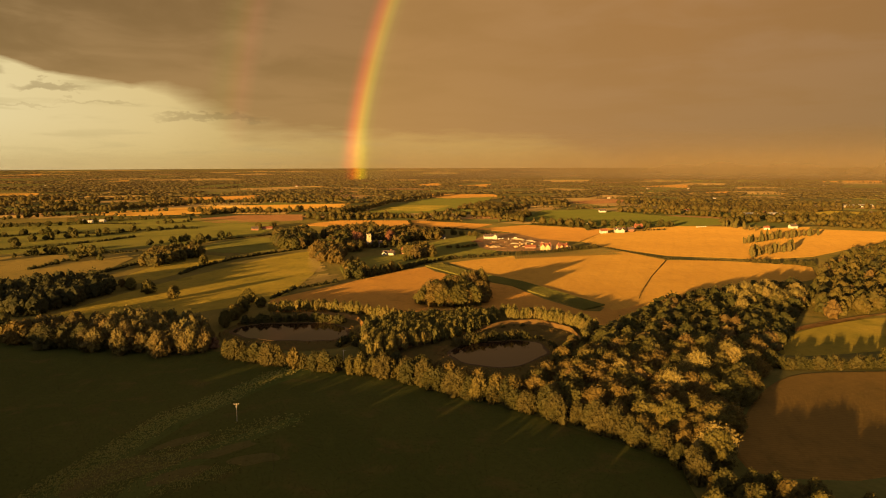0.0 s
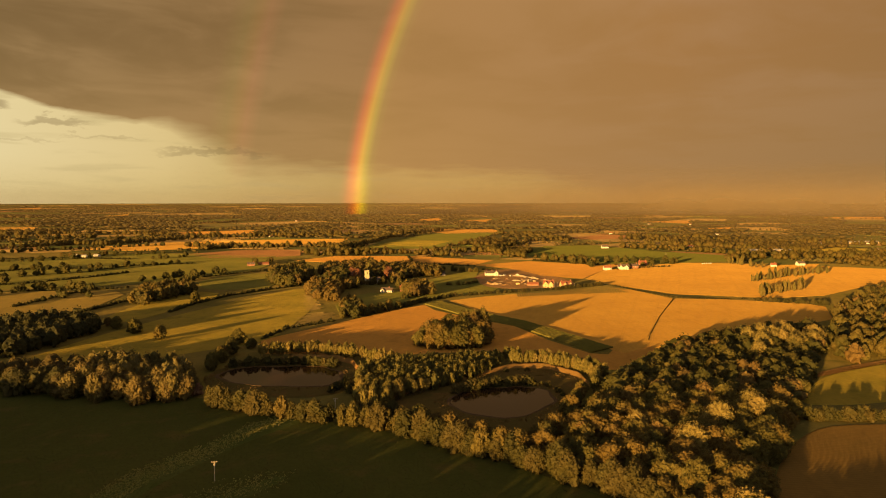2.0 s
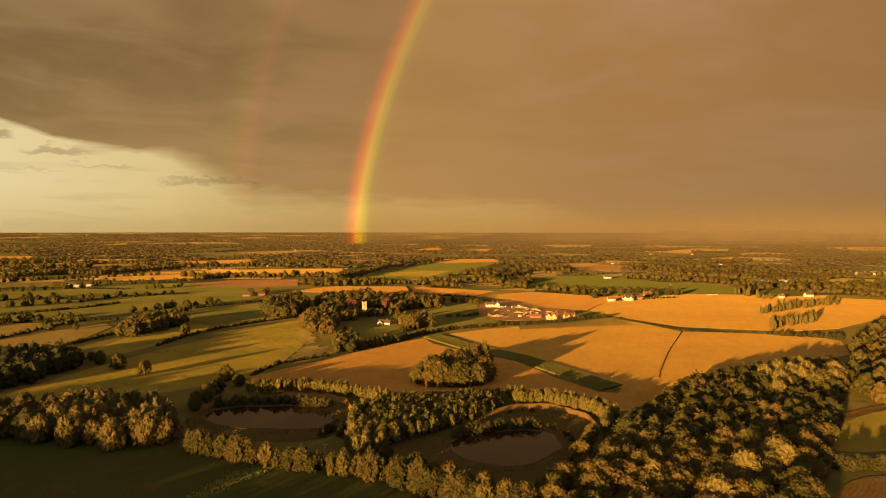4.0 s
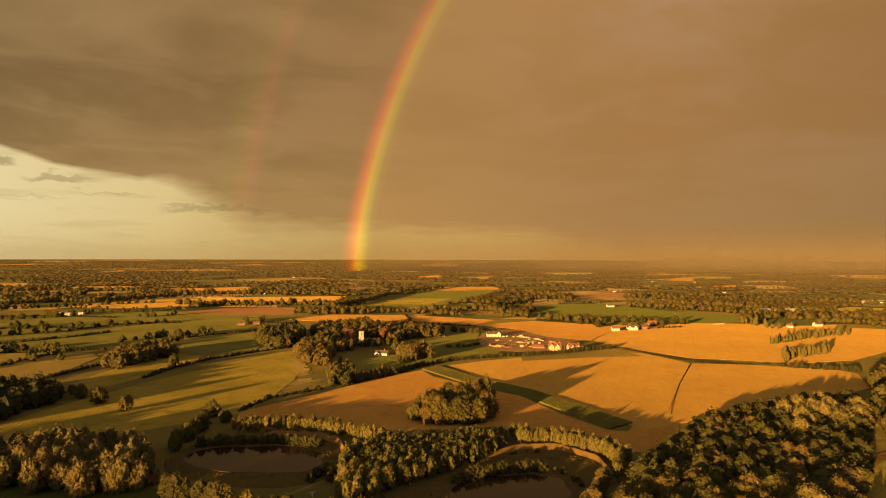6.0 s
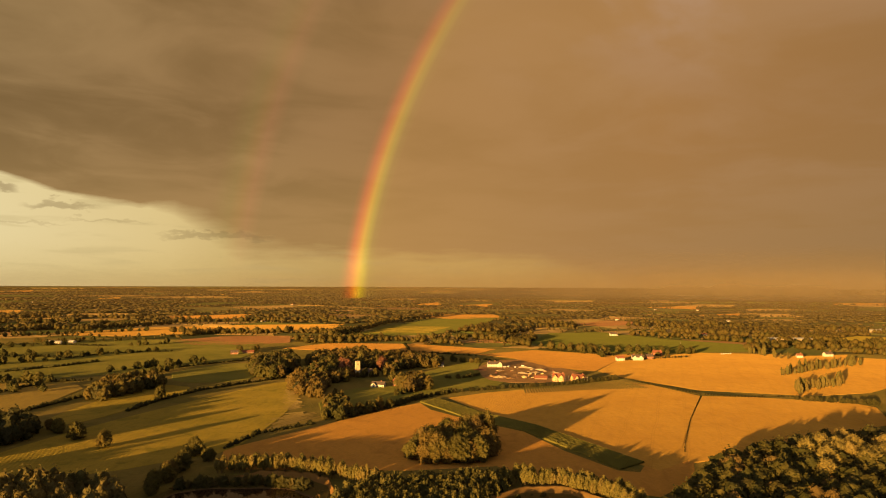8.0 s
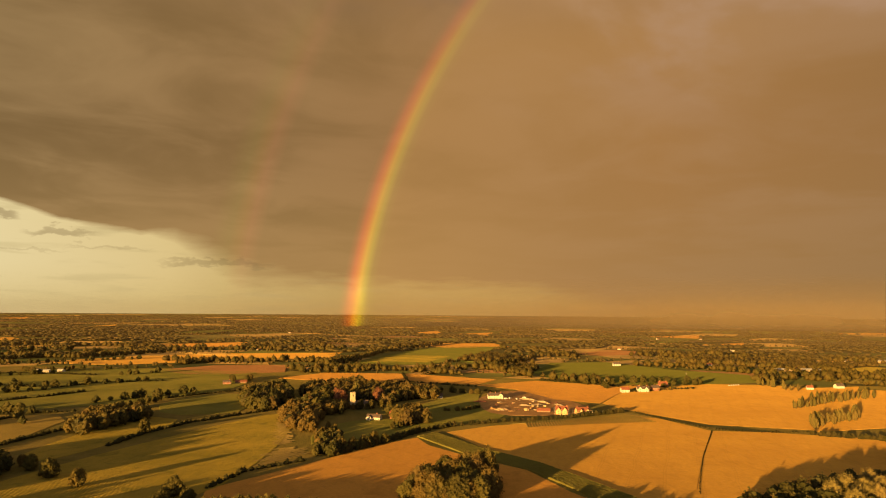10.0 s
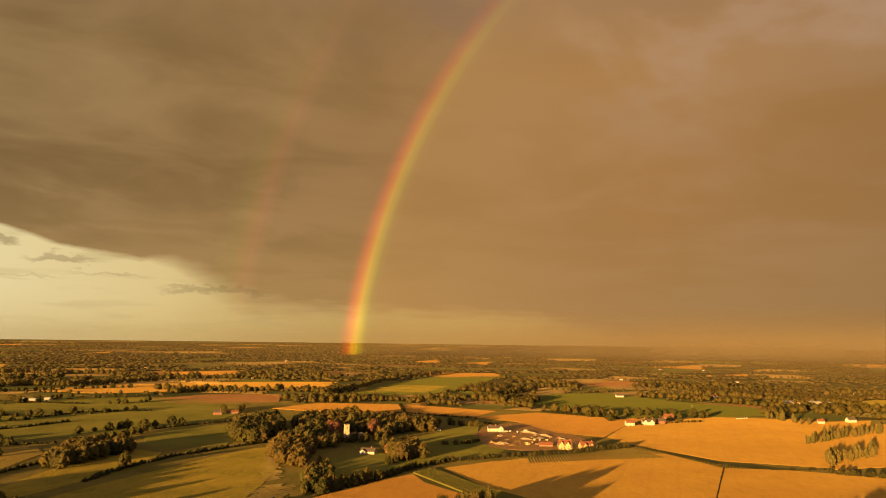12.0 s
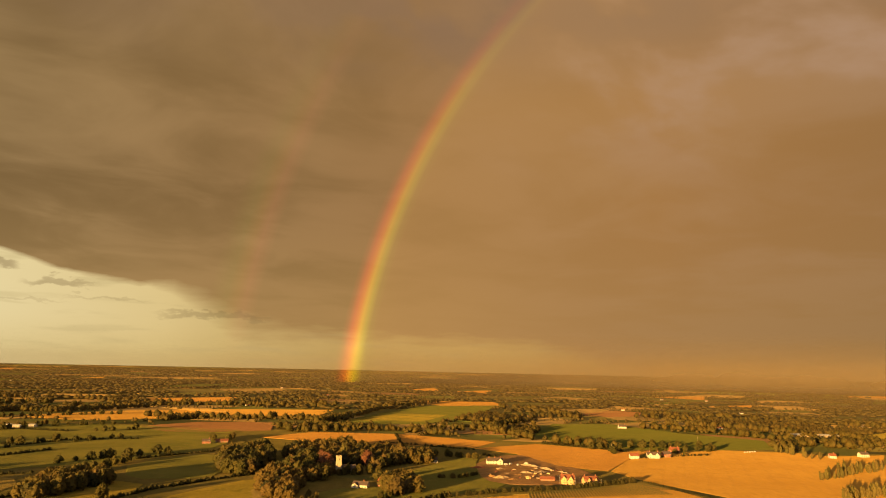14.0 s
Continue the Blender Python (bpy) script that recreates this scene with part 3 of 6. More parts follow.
hazels = Kind("hazel_tree", "oak", HEDGE, "full bushy small tree in the field edge", 54, 780, 0.030, 5, 0.0, fine=4)
golds = Kind("maple_tree", "round", GOLD, "small field maple turning gold in the hedge", 44, 700, 0.030, 3, 0.03, fine=4)
rusts = Kind("rust_shrub", "bush", RUST, "thin reddish brown shrub beside the pond", 12, 500, 0.03, 1, 0.05, "bush")


def grove(kind, places, high, rng, label="", group="", wide=1.0, near=430.0, name="woodland"):
    """Trees one by one where they stand near, and the rest of the wood behind as one mass."""
    rest = []
    for p in places:
        if p[1] < near:
            kind.plant(*p, rng.uniform(*high), rng, label, group, wide)
        else:
            rest.append(p)
    sorts = [(kind, 1.0)] if kind is not oaks else [(oaks, 0.68), (ambers, 0.10), (golds, 0.12), (dark_trees, 0.10)]
    rng.shuffle(rest)
    done = 0.0
    for sort, share in sorts:
        some = rest[round(done * len(rest)):round((done + share) * len(rest))]
        done += share
        sort.mass(name, "dense leafy woodland behind the fields", some, rng, high, wide * (1.35 if sort is golds else 1.05))


# ---- land ----
bm = bmesh.new()
rings = [0, 60, 150, 300, 600, 1000, 1500, 2000, 2500] + [2500 + 120 * k for k in range(1, 21)]
SEG = 144
grid = []
for r in rings:
    if r == 0:
        grid.append([bm.verts.new((0, 0, 0))])
    else:
        grid.append([bm.verts.new((r * math.cos(k * 6.283185 / SEG), r * math.sin(k * 6.283185 / SEG), rise(r, 0))) for k in range(SEG)])
for k in range(SEG):
    bm.faces.new((grid[0][0], grid[1][k], grid[1][(k + 1) % SEG]))
for a, b in zip(grid[1:], grid[2:]):
    for k in range(SEG):
        n = (k + 1) % SEG
        bm.faces.new((a[k], b[k], b[n], a[n]))
tagged(link("ground", bm, LAND), "rolling farmland of hedged fields reaching the horizon", "ground", kind="structure")

def pond(corners):
    ring = smoothed(corners, 3)
    heart = sum(ring, Vector((0, 0))) / len(ring)
    ring = [heart + (p - heart) * (1 + 0.10 * noise.noise(Vector((p.x * 0.07, p.y * 0.07, 4.0)))) for p in ring]
    bm = bmesh.new()
    bm.faces.new([bm.verts.new((p.x, p.y, 0.80)) for p in ring])
    for f in bm.faces:
        if f.normal.z < 0:
            f.normal_flip()
    bmesh.ops.recalc_face_normals(bm, faces=bm.faces[:])
    tagged(link("pond_water", bm, WATER), "still dark brown pond water reflecting the trees", "pond", kind="structure")
    # a low muddy bank round the water
    mid = sum(ring, Vector((0, 0))) / len(ring)
    bm = bmesh.new()
    loops = []
    for grow, z in ((0.97, 0.5), (1.0, 0.84), (1.02, 0.95), (1.06, 0.3)):
        loops.append([bm.verts.new((mid.x + (p.x - mid.x) * g, mid.y + (p.y - mid.y) * g, z)) for p in ring for g in [grow if grow <= 1 else 1 + (grow - 1) * (1.2 + 1.6 * noise.noise(Vector((p.x * 0.06, p.y * 0.06, 0))))]])
    for a, b in zip(loops, loops[1:]):
        for k in range(len(a)):
            n = (k + 1) % len(a)
            bm.faces.new((a[k], b[k], b[n], a[n]))
    bmesh.ops.recalc_face_normals(bm, faces=bm.faces[:])
    tagged(link("pond_bank", bm, BANK), "low muddy bank round the pond", "bank", kind="structure")


BANK = plain("wet_mud", (0.085, 0.052, 0.026), (0.11, 0.068, 0.032), 0.2, 0.9, 0.15, 0.3)


def embankment(foot, crest, high, rng):
    """A dry grass bank: from its foot up to an uneven crest, and down again behind."""
    V, F = [], []
    n = 40

    def at(line, f):
        f *= len(line) - 1
        i = min(int(f), len(line) - 2)
        return Vector(line[i]).lerp(Vector(line[i + 1]), f - i)

    for i in range(n + 1):
        a, b = at(foot, i / n), at(crest, i / n)
        a = a.lerp(b, 0.42)
        tall = high * rng.uniform(0.75, 1.1) * min(1.0, 0.15 + 6 * min(i, n - i) / n)
        steps = (0.0, 0.3, 0.55, 0.8, 1.0, 1.35)
        for f, h in zip(steps, (-0.1, 0.30, 0.55, 0.85, 1.0, -0.05)):
            p = a.lerp(b, f)
            V.append((p.x + rng.uniform(-0.6, 0.6), p.y + rng.uniform(-0.6, 0.6), 0.2 + tall * h * (rng.uniform(0.85, 1.12) if h > 0 else 1.0)))
        if i:
            k = 6 * i
            F += [(k + j, k + j + 1, k + j - 5, k + j - 6) for j in range(5)]
    return tagged(raw("embankment", V, F, TRACK, smooth=True), "dry orange grass bank beside the pond plantation", "bank", kind="structure")


def true_to_near(d):
    """Where land at that true distance stands on the lifted rim."""
    lo, hi = 0.0, 4895.0
    for _ in range(40):
        m = (lo + hi) / 2
        if m / shrink(m, 0) < d:
            lo = m
        else:
            hi = m
    return lo


def far_country(rng):
    """Patchwork of far fields, woods and hedges out to the horizon."""
    dist = [1300.0]
    while dist[-1] < 17000:
        dist.append(dist[-1] * rng.uniform(1.045, 1.095))
    corner = {}
    step = 0.062
    cols = range(-12, 13)
    for i, d in enumerate(dist):
        for j in cols:
            q = d * rng.uniform(0.972, 1.028) * (1 + 0.03 * math.sin(j * 1.3 + i * 0.4))
            a = (j + 0.5 * (i % 2) + rng.uniform(-0.34, 0.34)) * step
            r = true_to_near(q)
            corner[i, j] = Vector((r * math.sin(a), r * math.cos(a)))
    V, F, woods, hedges, close = [], [], [], [], []
    for i in range(len(dist) - 1):
        far = dist[i]
        for j in cols[:-1]:
            c = [corner[i, j], corner[i, j + 1], corner[i + 1, j + 1], corner[i + 1, j]]
            mid = sum(c, Vector((0, 0))) / 4
            small = shrink(*mid)
            taken = any(inside(mid, o) for o in OPEN)
            coarse = max(1.0, far / 3300.0)
            if not taken and rng.random() < (0.18 if far < 2000 else 0.50):
                if far < 2000:
                    close += [p for p in spots([tuple(v) for v in c], 15.0, rng) if not any(inside(p, o) for o in OPEN)]
                else:
                    woods += stand(c, small, coarse, dist[i + 1] - far, rng)
                continue
            if not taken:
                steps = 12
                k = len(V)
                tall = 0.045 * (c[3] - c[0]).length / steps * rng.uniform(0.6, 1.3)
                for n in range(steps):
                    for f, h in ((n / steps, 0.0), ((n + 0.26) / steps, tall)):
                        for p in (c[0].lerp(c[3], f), c[1].lerp(c[2], f)):
                            V.append((p.x, p.y, rise(p.x, p.y) + 0.25 + h))
                for p in (c[3], c[2]):
                    V.append((p.x, p.y, rise(p.x, p.y) + 0.25))
                F += [(k + 2 * n, k + 2 * n + 1, k + 2 * n + 3, k + 2 * n + 2) for n in range(2 * steps)]
            if rng.random() < 0.8:
                hedges += [(*p, coarse) for p in along([c[0], c[1]], 12 * coarse * small, rng, 4 * small, 0.8)]
            if rng.random() < 0.6:
                hedges += [(*p, coarse) for p in along([c[1], c[2]], 14 * coarse * small, rng, 4 * small, 0.8)]
    tagged(raw("distant_fields", V, F, PATCHES), "patchwork of distant green and gold fields", "fields", kind="stuff")
    oaks.mass("woodland_belt", "leafy woods between far fields", close, rng, (8, 13), 1.4, "trees", True)
    crowd("distant_wood", "dark distant woods in long uneven bands", TINY, woods, FARWOOD, rng)
    lines = []
    for x, y, coarse in hedges:
        if not any(inside((x, y), o) for o in OPEN):
            h = rng.uniform(4, 11) * shrink(x, y)
            lines.append((x, y, h * min(2.5, coarse) * rng.uniform(1.1, 1.7), h))
    crowd("distant_hedge", "distant hedges and hedgerow trees", TINY, lines, FARWOOD, rng)


def stand(c, small, coarse, deep, rng):
    """Crowns of a far wood between four corners: clumps of uneven height with glades between them."""
    out = []
    m = max(3, round((c[1] - c[0]).length / (13.0 * coarse * small)))
    n = max(2, round(deep / (62.0 * coarse)))
    for j in range(n):
        for i in range(m):
            f, g = (i + rng.uniform(-0.3, 1.3)) / m, (j + rng.uniform(-0.2, 1.2)) / n
            p = c[0].lerp(c[1], f).lerp(c[3].lerp(c[2], f), g)
            lot = noise.noise(Vector((p.x * 0.009 / small, p.y * 0.009 / small, 3.0)))
            if lot < -0.38 or any(inside(p, o) for o in OPEN):
                continue
            h = (9.5 + 4.0 * lot + rng.uniform(-2.0, 2.0)) * small
            out.append((p.x, p.y, 27.0 * coarse * small * rng.uniform(0.9, 1.6), h))
    return out


def maize_rows(a, b, c, d, gap, rng, material=MAIZE, tall=1.7, name="maize_rows", label="tall green maize standing in close rows", kind="maize"):
    """Standing maize: parallel uneven ridges of leaves from side a-d to side b-c."""
    a, b, c, d = (Vector(v) for v in (a, b, c, d))
    n = max(2, round(((a - d).length + (b - c).length) / 2 / gap))
    V, F = [], []
    for i in range(n):
        s, e = a.lerp(d, (i + 0.5) / n), b.lerp(c, (i + 0.5) / n)
        if material is SCRUB:
            s, e = s.lerp(e, rng.uniform(-0.25, 0.3)), e.lerp(s, rng.uniform(-0.3, 0.35))
        side = (e - s).normalized().orthogonal() * min(1.3, gap * 0.33)
        m = max(2, round((e - s).length / 2.2))
        for j in range(m + 1):
            p = s.lerp(e, j / m)
            h = tall * rng.uniform(0.9, 1.1)
            k = len(V)
            V += [(p.x - side.x, p.y - side.y, 0.2), (p.x - side.x * 0.6, p.y - side.y * 0.6, h * 0.8), (p.x + rng.uniform(-0.2, 0.2), p.y, h), (p.x + side.x * 0.6, p.y + side.y * 0.6, h * 0.8), (p.x + side.x, p.y + side.y, 0.2)]
            if j:
                F += [(k + q, k + q + 1, k + q - 4, k + q - 5) for q in range(4)]
    return tagged(raw(name, V, F, material), label, kind, kind="stuff")


def rain_curtain(away, name, material, label):
    """Thin veil over the far land, denser to the right: painted haze, and rain holding the painted rainbow's foot in
    the farthest.
    """
    V, F = [], []
    n = 60
    for i in range(n + 1):
        a = radians(-42 + 84 * i / n)
        x, y = away * math.sin(a), away * math.cos(a)
        V += [(x, y, rise(x, y) - 3), (x, y, rise(x, y) + 160), (x, y, rise(x, y) + 420)]
        if i:
            k = 3 * i
            F += [(k, k - 3, k - 2, k + 1), (k + 1, k - 2, k - 1, k + 2)]
    return tagged(raw(name, V, F, material), label, "rain", kind="structure")


def build_rain():
    m = bpy.data.materials.new("rain_veil")
    m.use_nodes = True
    k = Nodes(m.node_tree)
    at = place(k)
    sp = k.add("ShaderNodeSeparateXYZ")
    k.put(sp.inputs[0], at)
    fall = k.span(sp.outputs[2], 60.0, 330.0, 1.0, 0.0)
    side = k.span(sp.outputs[0], -900.0, 1500.0, 0.12, 0.76)
    drift = k.span(k.noise(k.vec("MULTIPLY", at, (0.004, 0.004, 0.0006)), 1.0, 2.0), 0.3, 0.7, 0.88, 1.1)
    dense = k.math("MULTIPLY", k.math("MULTIPLY", fall, side), drift)
    dense = k.math("MULTIPLY", dense, k.span(sp.outputs[2], 0.0, 80.0, 0.0, 1.0))
    # rainbow painted into the veil's colour, on a ring round the point opposite the sun
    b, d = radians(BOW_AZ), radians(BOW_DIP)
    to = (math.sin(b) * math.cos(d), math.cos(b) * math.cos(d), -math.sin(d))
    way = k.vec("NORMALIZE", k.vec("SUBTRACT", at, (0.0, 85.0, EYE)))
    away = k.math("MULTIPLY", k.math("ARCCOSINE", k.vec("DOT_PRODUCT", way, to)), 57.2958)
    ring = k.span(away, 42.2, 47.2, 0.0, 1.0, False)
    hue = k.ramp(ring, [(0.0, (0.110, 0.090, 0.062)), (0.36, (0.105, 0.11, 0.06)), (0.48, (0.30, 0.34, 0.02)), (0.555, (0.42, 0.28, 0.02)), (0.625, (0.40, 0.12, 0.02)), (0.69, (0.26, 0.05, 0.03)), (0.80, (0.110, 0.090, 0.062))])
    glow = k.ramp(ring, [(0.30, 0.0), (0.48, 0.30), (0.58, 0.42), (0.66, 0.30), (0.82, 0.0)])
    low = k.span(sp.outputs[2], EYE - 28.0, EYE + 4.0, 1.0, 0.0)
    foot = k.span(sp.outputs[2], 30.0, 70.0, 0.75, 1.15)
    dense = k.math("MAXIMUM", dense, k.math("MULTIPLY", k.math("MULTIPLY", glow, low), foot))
    # brighter air inside the bow, painted as a denser veil
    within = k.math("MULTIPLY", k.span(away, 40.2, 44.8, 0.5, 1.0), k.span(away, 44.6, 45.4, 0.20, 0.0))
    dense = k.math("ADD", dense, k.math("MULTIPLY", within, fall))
    veil = k.add("ShaderNodeBsdfDiffuse")
    k.put(veil.inputs[0], hue)
    clear = k.add("ShaderNodeBsdfTransparent")
    both = k.add("ShaderNodeMixShader")
    k.put(both.inputs[0], dense)
    k.put(both.inputs[1], clear.outputs[0])
    k.put(both.inputs[2], veil.outputs[0])
    k.put(k.add("ShaderNodeOutputMaterial").inputs[0], both.outputs[0])
    return m


RAIN = build_rain()


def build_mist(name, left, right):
    """Warm distance haze painted on a thin sheet, thicker to the right."""
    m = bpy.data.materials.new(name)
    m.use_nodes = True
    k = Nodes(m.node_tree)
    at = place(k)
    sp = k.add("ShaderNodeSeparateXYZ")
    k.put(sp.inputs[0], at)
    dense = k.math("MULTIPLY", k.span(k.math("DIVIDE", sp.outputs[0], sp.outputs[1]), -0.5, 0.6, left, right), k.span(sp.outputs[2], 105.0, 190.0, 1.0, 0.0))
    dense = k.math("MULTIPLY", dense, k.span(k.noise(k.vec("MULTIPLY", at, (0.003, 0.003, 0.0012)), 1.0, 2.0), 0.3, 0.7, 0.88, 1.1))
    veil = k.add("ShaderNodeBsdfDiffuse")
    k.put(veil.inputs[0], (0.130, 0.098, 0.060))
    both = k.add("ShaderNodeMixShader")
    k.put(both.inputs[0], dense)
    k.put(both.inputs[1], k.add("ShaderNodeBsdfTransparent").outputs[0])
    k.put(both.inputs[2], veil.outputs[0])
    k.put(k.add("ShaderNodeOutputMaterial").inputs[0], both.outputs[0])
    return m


# ---- fields ----
field("grassland", "rough olive grassland between the fields", GRASS, [(-371, 429), (-572, 675), (-439, 956), (-195, 980), (1, 889), (228, 909), (382, 702), (490, 765), (697, 763), (476, 515), (228, 446), (128, 504), (44, 512), (-69, 512), (-157, 436)], 0.0, 0)
field("grassland", "rough green grassland round the village", GRASS, [(-737, 794), (-1249, 1363), (-906, 1563), (-288, 1465), (331, 1325), (1109, 1225), (713, 780), (394, 725), (238, 947), (1, 912), (-200, 1009), (-445, 970)], 0.0, 0)
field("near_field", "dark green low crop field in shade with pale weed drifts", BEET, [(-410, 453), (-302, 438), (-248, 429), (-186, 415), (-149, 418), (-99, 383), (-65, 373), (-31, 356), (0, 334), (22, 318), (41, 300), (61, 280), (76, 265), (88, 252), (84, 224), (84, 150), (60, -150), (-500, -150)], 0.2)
field("weed_drift", "drift of pale green weeds across the dark crop", WEEDY, [(-151, 219), (-148, 242), (-143, 267), (-136, 303), (-118, 337), (-105, 368), (-81, 389), (-71, 381), (-92, 354), (-106, 328), (-121, 292), (-129, 258), (-133, 235), (-135, 219)], 0.2, 2)
field("weed_drift", "drift of pale green weeds across the dark crop", WEEDY, [(-121, 219), (-117, 242), (-107, 262), (-92, 281), (-74, 302), (-69, 297), (-85, 274), (-99, 252), (-107, 232), (-109, 219)], 0.2, 2)
for px, py, long_, wide_, lean in ((-132, 240, 19, 9, 62), (-116, 250, 17, 6, 50), (-104, 240, 12, 5, 40), (-80, 254, 10, 5, 20), (-116, 272, 13, 4, 48), (-95, 262, 14, 4, 38)):
    ring = []
    for q in range(16):
        a = q * 0.3927
        f = 1 + 0.55 * noise.noise(Vector((px + 2 * math.cos(a), py + 2 * math.sin(a), 1.0)))
        u, v, c = long_ * f * math.cos(a), wide_ * f * math.sin(a), radians(lean)
        ring.append((px + u * math.cos(c) - v * math.sin(c), py + u * math.sin(c) + v * math.cos(c)))
    field("thin_patch", "tan patch in the dark low crop", TAN_CROP, ring, 0.2, 1)
field("ploughed_field", "brown bare soil field with long tree shadows", BROWN, [(115, 263), (140, 308), (162, 339), (182, 360), (199, 369), (245, 372), (353, 376), (274, 287), (161, 237), (114, 240)], 0.1)
field("small_green_field", "small sunlit green field between hedges and wood", MEADOW, [(199, 407), (220, 439), (240, 462), (264, 480), (305, 502), (331, 511), (440, 523), (366, 431), (273, 418), (225, 405)], 0.0)
field("wheat_field", "ripe golden wheat field with long shadows", WHEAT, [(-2, 806), (44, 845), (111, 876), (204, 934), (234, 903), (262, 827), (208, 704), (166, 598), (159, 563), (132, 536), (122, 552), (73, 664), (42, 705)], 0.2, 0)
field("wheat_field", "ripe golden wheat field beside the wood", WHEAT, [(264, 827), (316, 821), (397, 792), (407, 765), (372, 688), (258, 614), (193, 573), (157, 554), (165, 593), (210, 704)], 0.2, 0)
field("wheat_field", "broad golden wheat field below white houses", WHEAT, [(214, 974), (199, 1032), (248, 1142), (328, 1231), (427, 1286), (537, 1271), (574, 1237), (667, 1268), (544, 1074), (459, 944), (370, 836), (276, 869)], 0.2, 0)
field("wheat_field", "golden wheat field beyond the poplars", WHEAT, [(362, 826), (500, 1012), (648, 1224), (743, 1170), (924, 1120), (857, 1037), (652, 1025), (541, 930), (456, 856)], 0.2, 0)
field("stubble_field", "golden brown stubble field with tree shadows", STUBBLE, [(-158, 584), (-110, 658), (-61, 741), (-22, 783), (1, 748), (43, 698), (34, 546), (-25, 533), (-72, 533), (-145, 533)], 0.02, 0)
field("stubble_field", "brown stubble strip in the shade of trees", STUBBLE, [(41, 698), (58, 654), (107, 547), (134, 547), (164, 570), (144, 512), (115, 484), (85, 500), (45, 528), (31, 543)], 0.02, 0)
field("stubble_field", "pale stubble field striped by long shadows", STUBBLE, [(43, 1237), (144, 1317), (270, 1243), (316, 1265), (250, 1151), (195, 1032), (143, 1065), (100, 1183)], 0.2, 0)
field("maize_strip", "dark green maize rows beside wheat", MAIZE, [(58, 648), (71, 674), (103, 610), (128, 554), (118, 532), (105, 536), (80, 586)], 0.1, 0)
maize_rows((71, 670), (127, 554), (107, 536), (58, 648), 1.9, random.Random(2))
field("maize_strip", "dark green maize rows beside stubble", MAIZE, [(-32, 783), (-16, 806), (1, 796), (29, 728), (15, 695), (-18, 740)], 0.1, 0)
maize_rows((-14, 801), (29, 724), (15, 698), (-30, 778), 1.9, random.Random(4))
field("maize_strip", "dark green maize rows beside stubble", MAIZE, [(25, 728), (31, 720), (72, 670), (58, 648), (14, 695)], 0.1, 0)
maize_rows((29, 724), (71, 670), (58, 648), (16, 698), 1.9, random.Random(6))
field("cover_strip", "pale green cover crop margin in rows", COVER, [(66, 860), (153, 910), (208, 954), (234, 909), (202, 928), (110, 871)], 0.1, 0)
maize_rows((79, 838), (80, 868), (152, 908), (150, 862), 3.4, random.Random(15), COVER, 0.8, "cover_crop_rows", "short pale green cover crop in spaced rows", "rows")
maize_rows((150, 862), (152, 908), (206, 946), (224, 880), 3.4, random.Random(16), COVER, 0.8, "cover_crop_rows", "short pale green cover crop in spaced rows", "rows")
field("meadow", "sunlit olive meadow with long tree shadows", MEADOW, [(-354, 447), (-315, 498), (-303, 606), (-278, 704), (-240, 823), (-196, 927), (-164, 880), (-148, 737), (-148, 640), (-155, 574), (-186, 549), (-210, 525), (-257, 501), (-316, 459)], 0.0)
field("meadow", "narrow green meadow between copses", MEADOW, [(-340, 667), (-348, 739), (-338, 860), (-326, 887), (-281, 864), (-294, 764), (-298, 708), (-312, 660)], 0.0)
field("meadow", "tan dry meadow with scattered bushes", DRY, [(-635, 793), (-582, 868), (-499, 889), (-406, 883), (-386, 740), (-416, 684), (-439, 648), (-495, 613)], 0.12)
field("pasture", "broad green pasture with hedges", PASTURE, [(-934, 1118), (-794, 1191), (-591, 1297), (-367, 1395), (-312, 1182), (-372, 1042), (-447, 957), (-601, 897), (-718, 854)], 0.12)
field("pasture", "dark green pasture beside village wood", PASTURE, [(-368, 1011), (-297, 1124), (-244, 981), (-244, 916), (-322, 899)], 0.12)
field("pasture", "green pasture with lone trees", PASTURE, [(-979, 1237), (-867, 1303), (-741, 1493), (-565, 1488), (-354, 1437), (-367, 1395), (-591, 1297), (-794, 1191)], 0.12, 0)
maize_rows((-181, 858), (-166, 842), (-140, 745), (-152, 730), 4.5, random.Random(12), SCRUB, 0.6, "crop_rows", "tan rows of low growth on a rough slope", "rows")
maize_rows((-149, 718), (-130, 729), (-120, 692), (-147, 646), 4.5, random.Random(13), SCRUB, 0.6, "crop_rows", "tan rows of low growth on a rough slope", "rows")
field("paddock", "village paddock in long shade", PASTURE, [(-131, 788), (-114, 862), (-58, 890), (-27, 856), (-51, 779), (-91, 729), (-112, 706)], 0.12)
field("paddock", "shaded green paddock beside the building site", PASTURE, [(-71, 862), (-32, 1021), (51, 1174), (37, 1059), (41, 943), (70, 912), (1, 845), (-40, 825)], 0.1)
field("building_site", "bare earth building site with tracks", EARTH, [(41, 943), (28, 1035), (69, 1155), (119, 1173), (148, 1098), (172, 1003), (170, 954), (117, 923), (70, 918)], 0.05)
field("ploughed_field", "reddish brown ploughed field", PLOUGH, [(-565, 1473), (-496, 1586), (-351, 1618), (-315, 1451), (-410, 1382), (-480, 1384)], 0.1, 0)
field("stubble_field", "pale gold stubble field beyond village", STUBBLE, [(-300, 1327), (-234, 1434), (-80, 1430), (80, 1331), (44, 1248), (-81, 1262), (-188, 1276)], 0.2, 0)
field("stubble_field", "bright gold stubble strip", WHEAT, [(-920, 1636), (-862, 1712), (-768, 1866), (-587, 1989), (-301, 2064), (-301, 1757), (-509, 1721), (-715, 1575)], 0.2, 0)
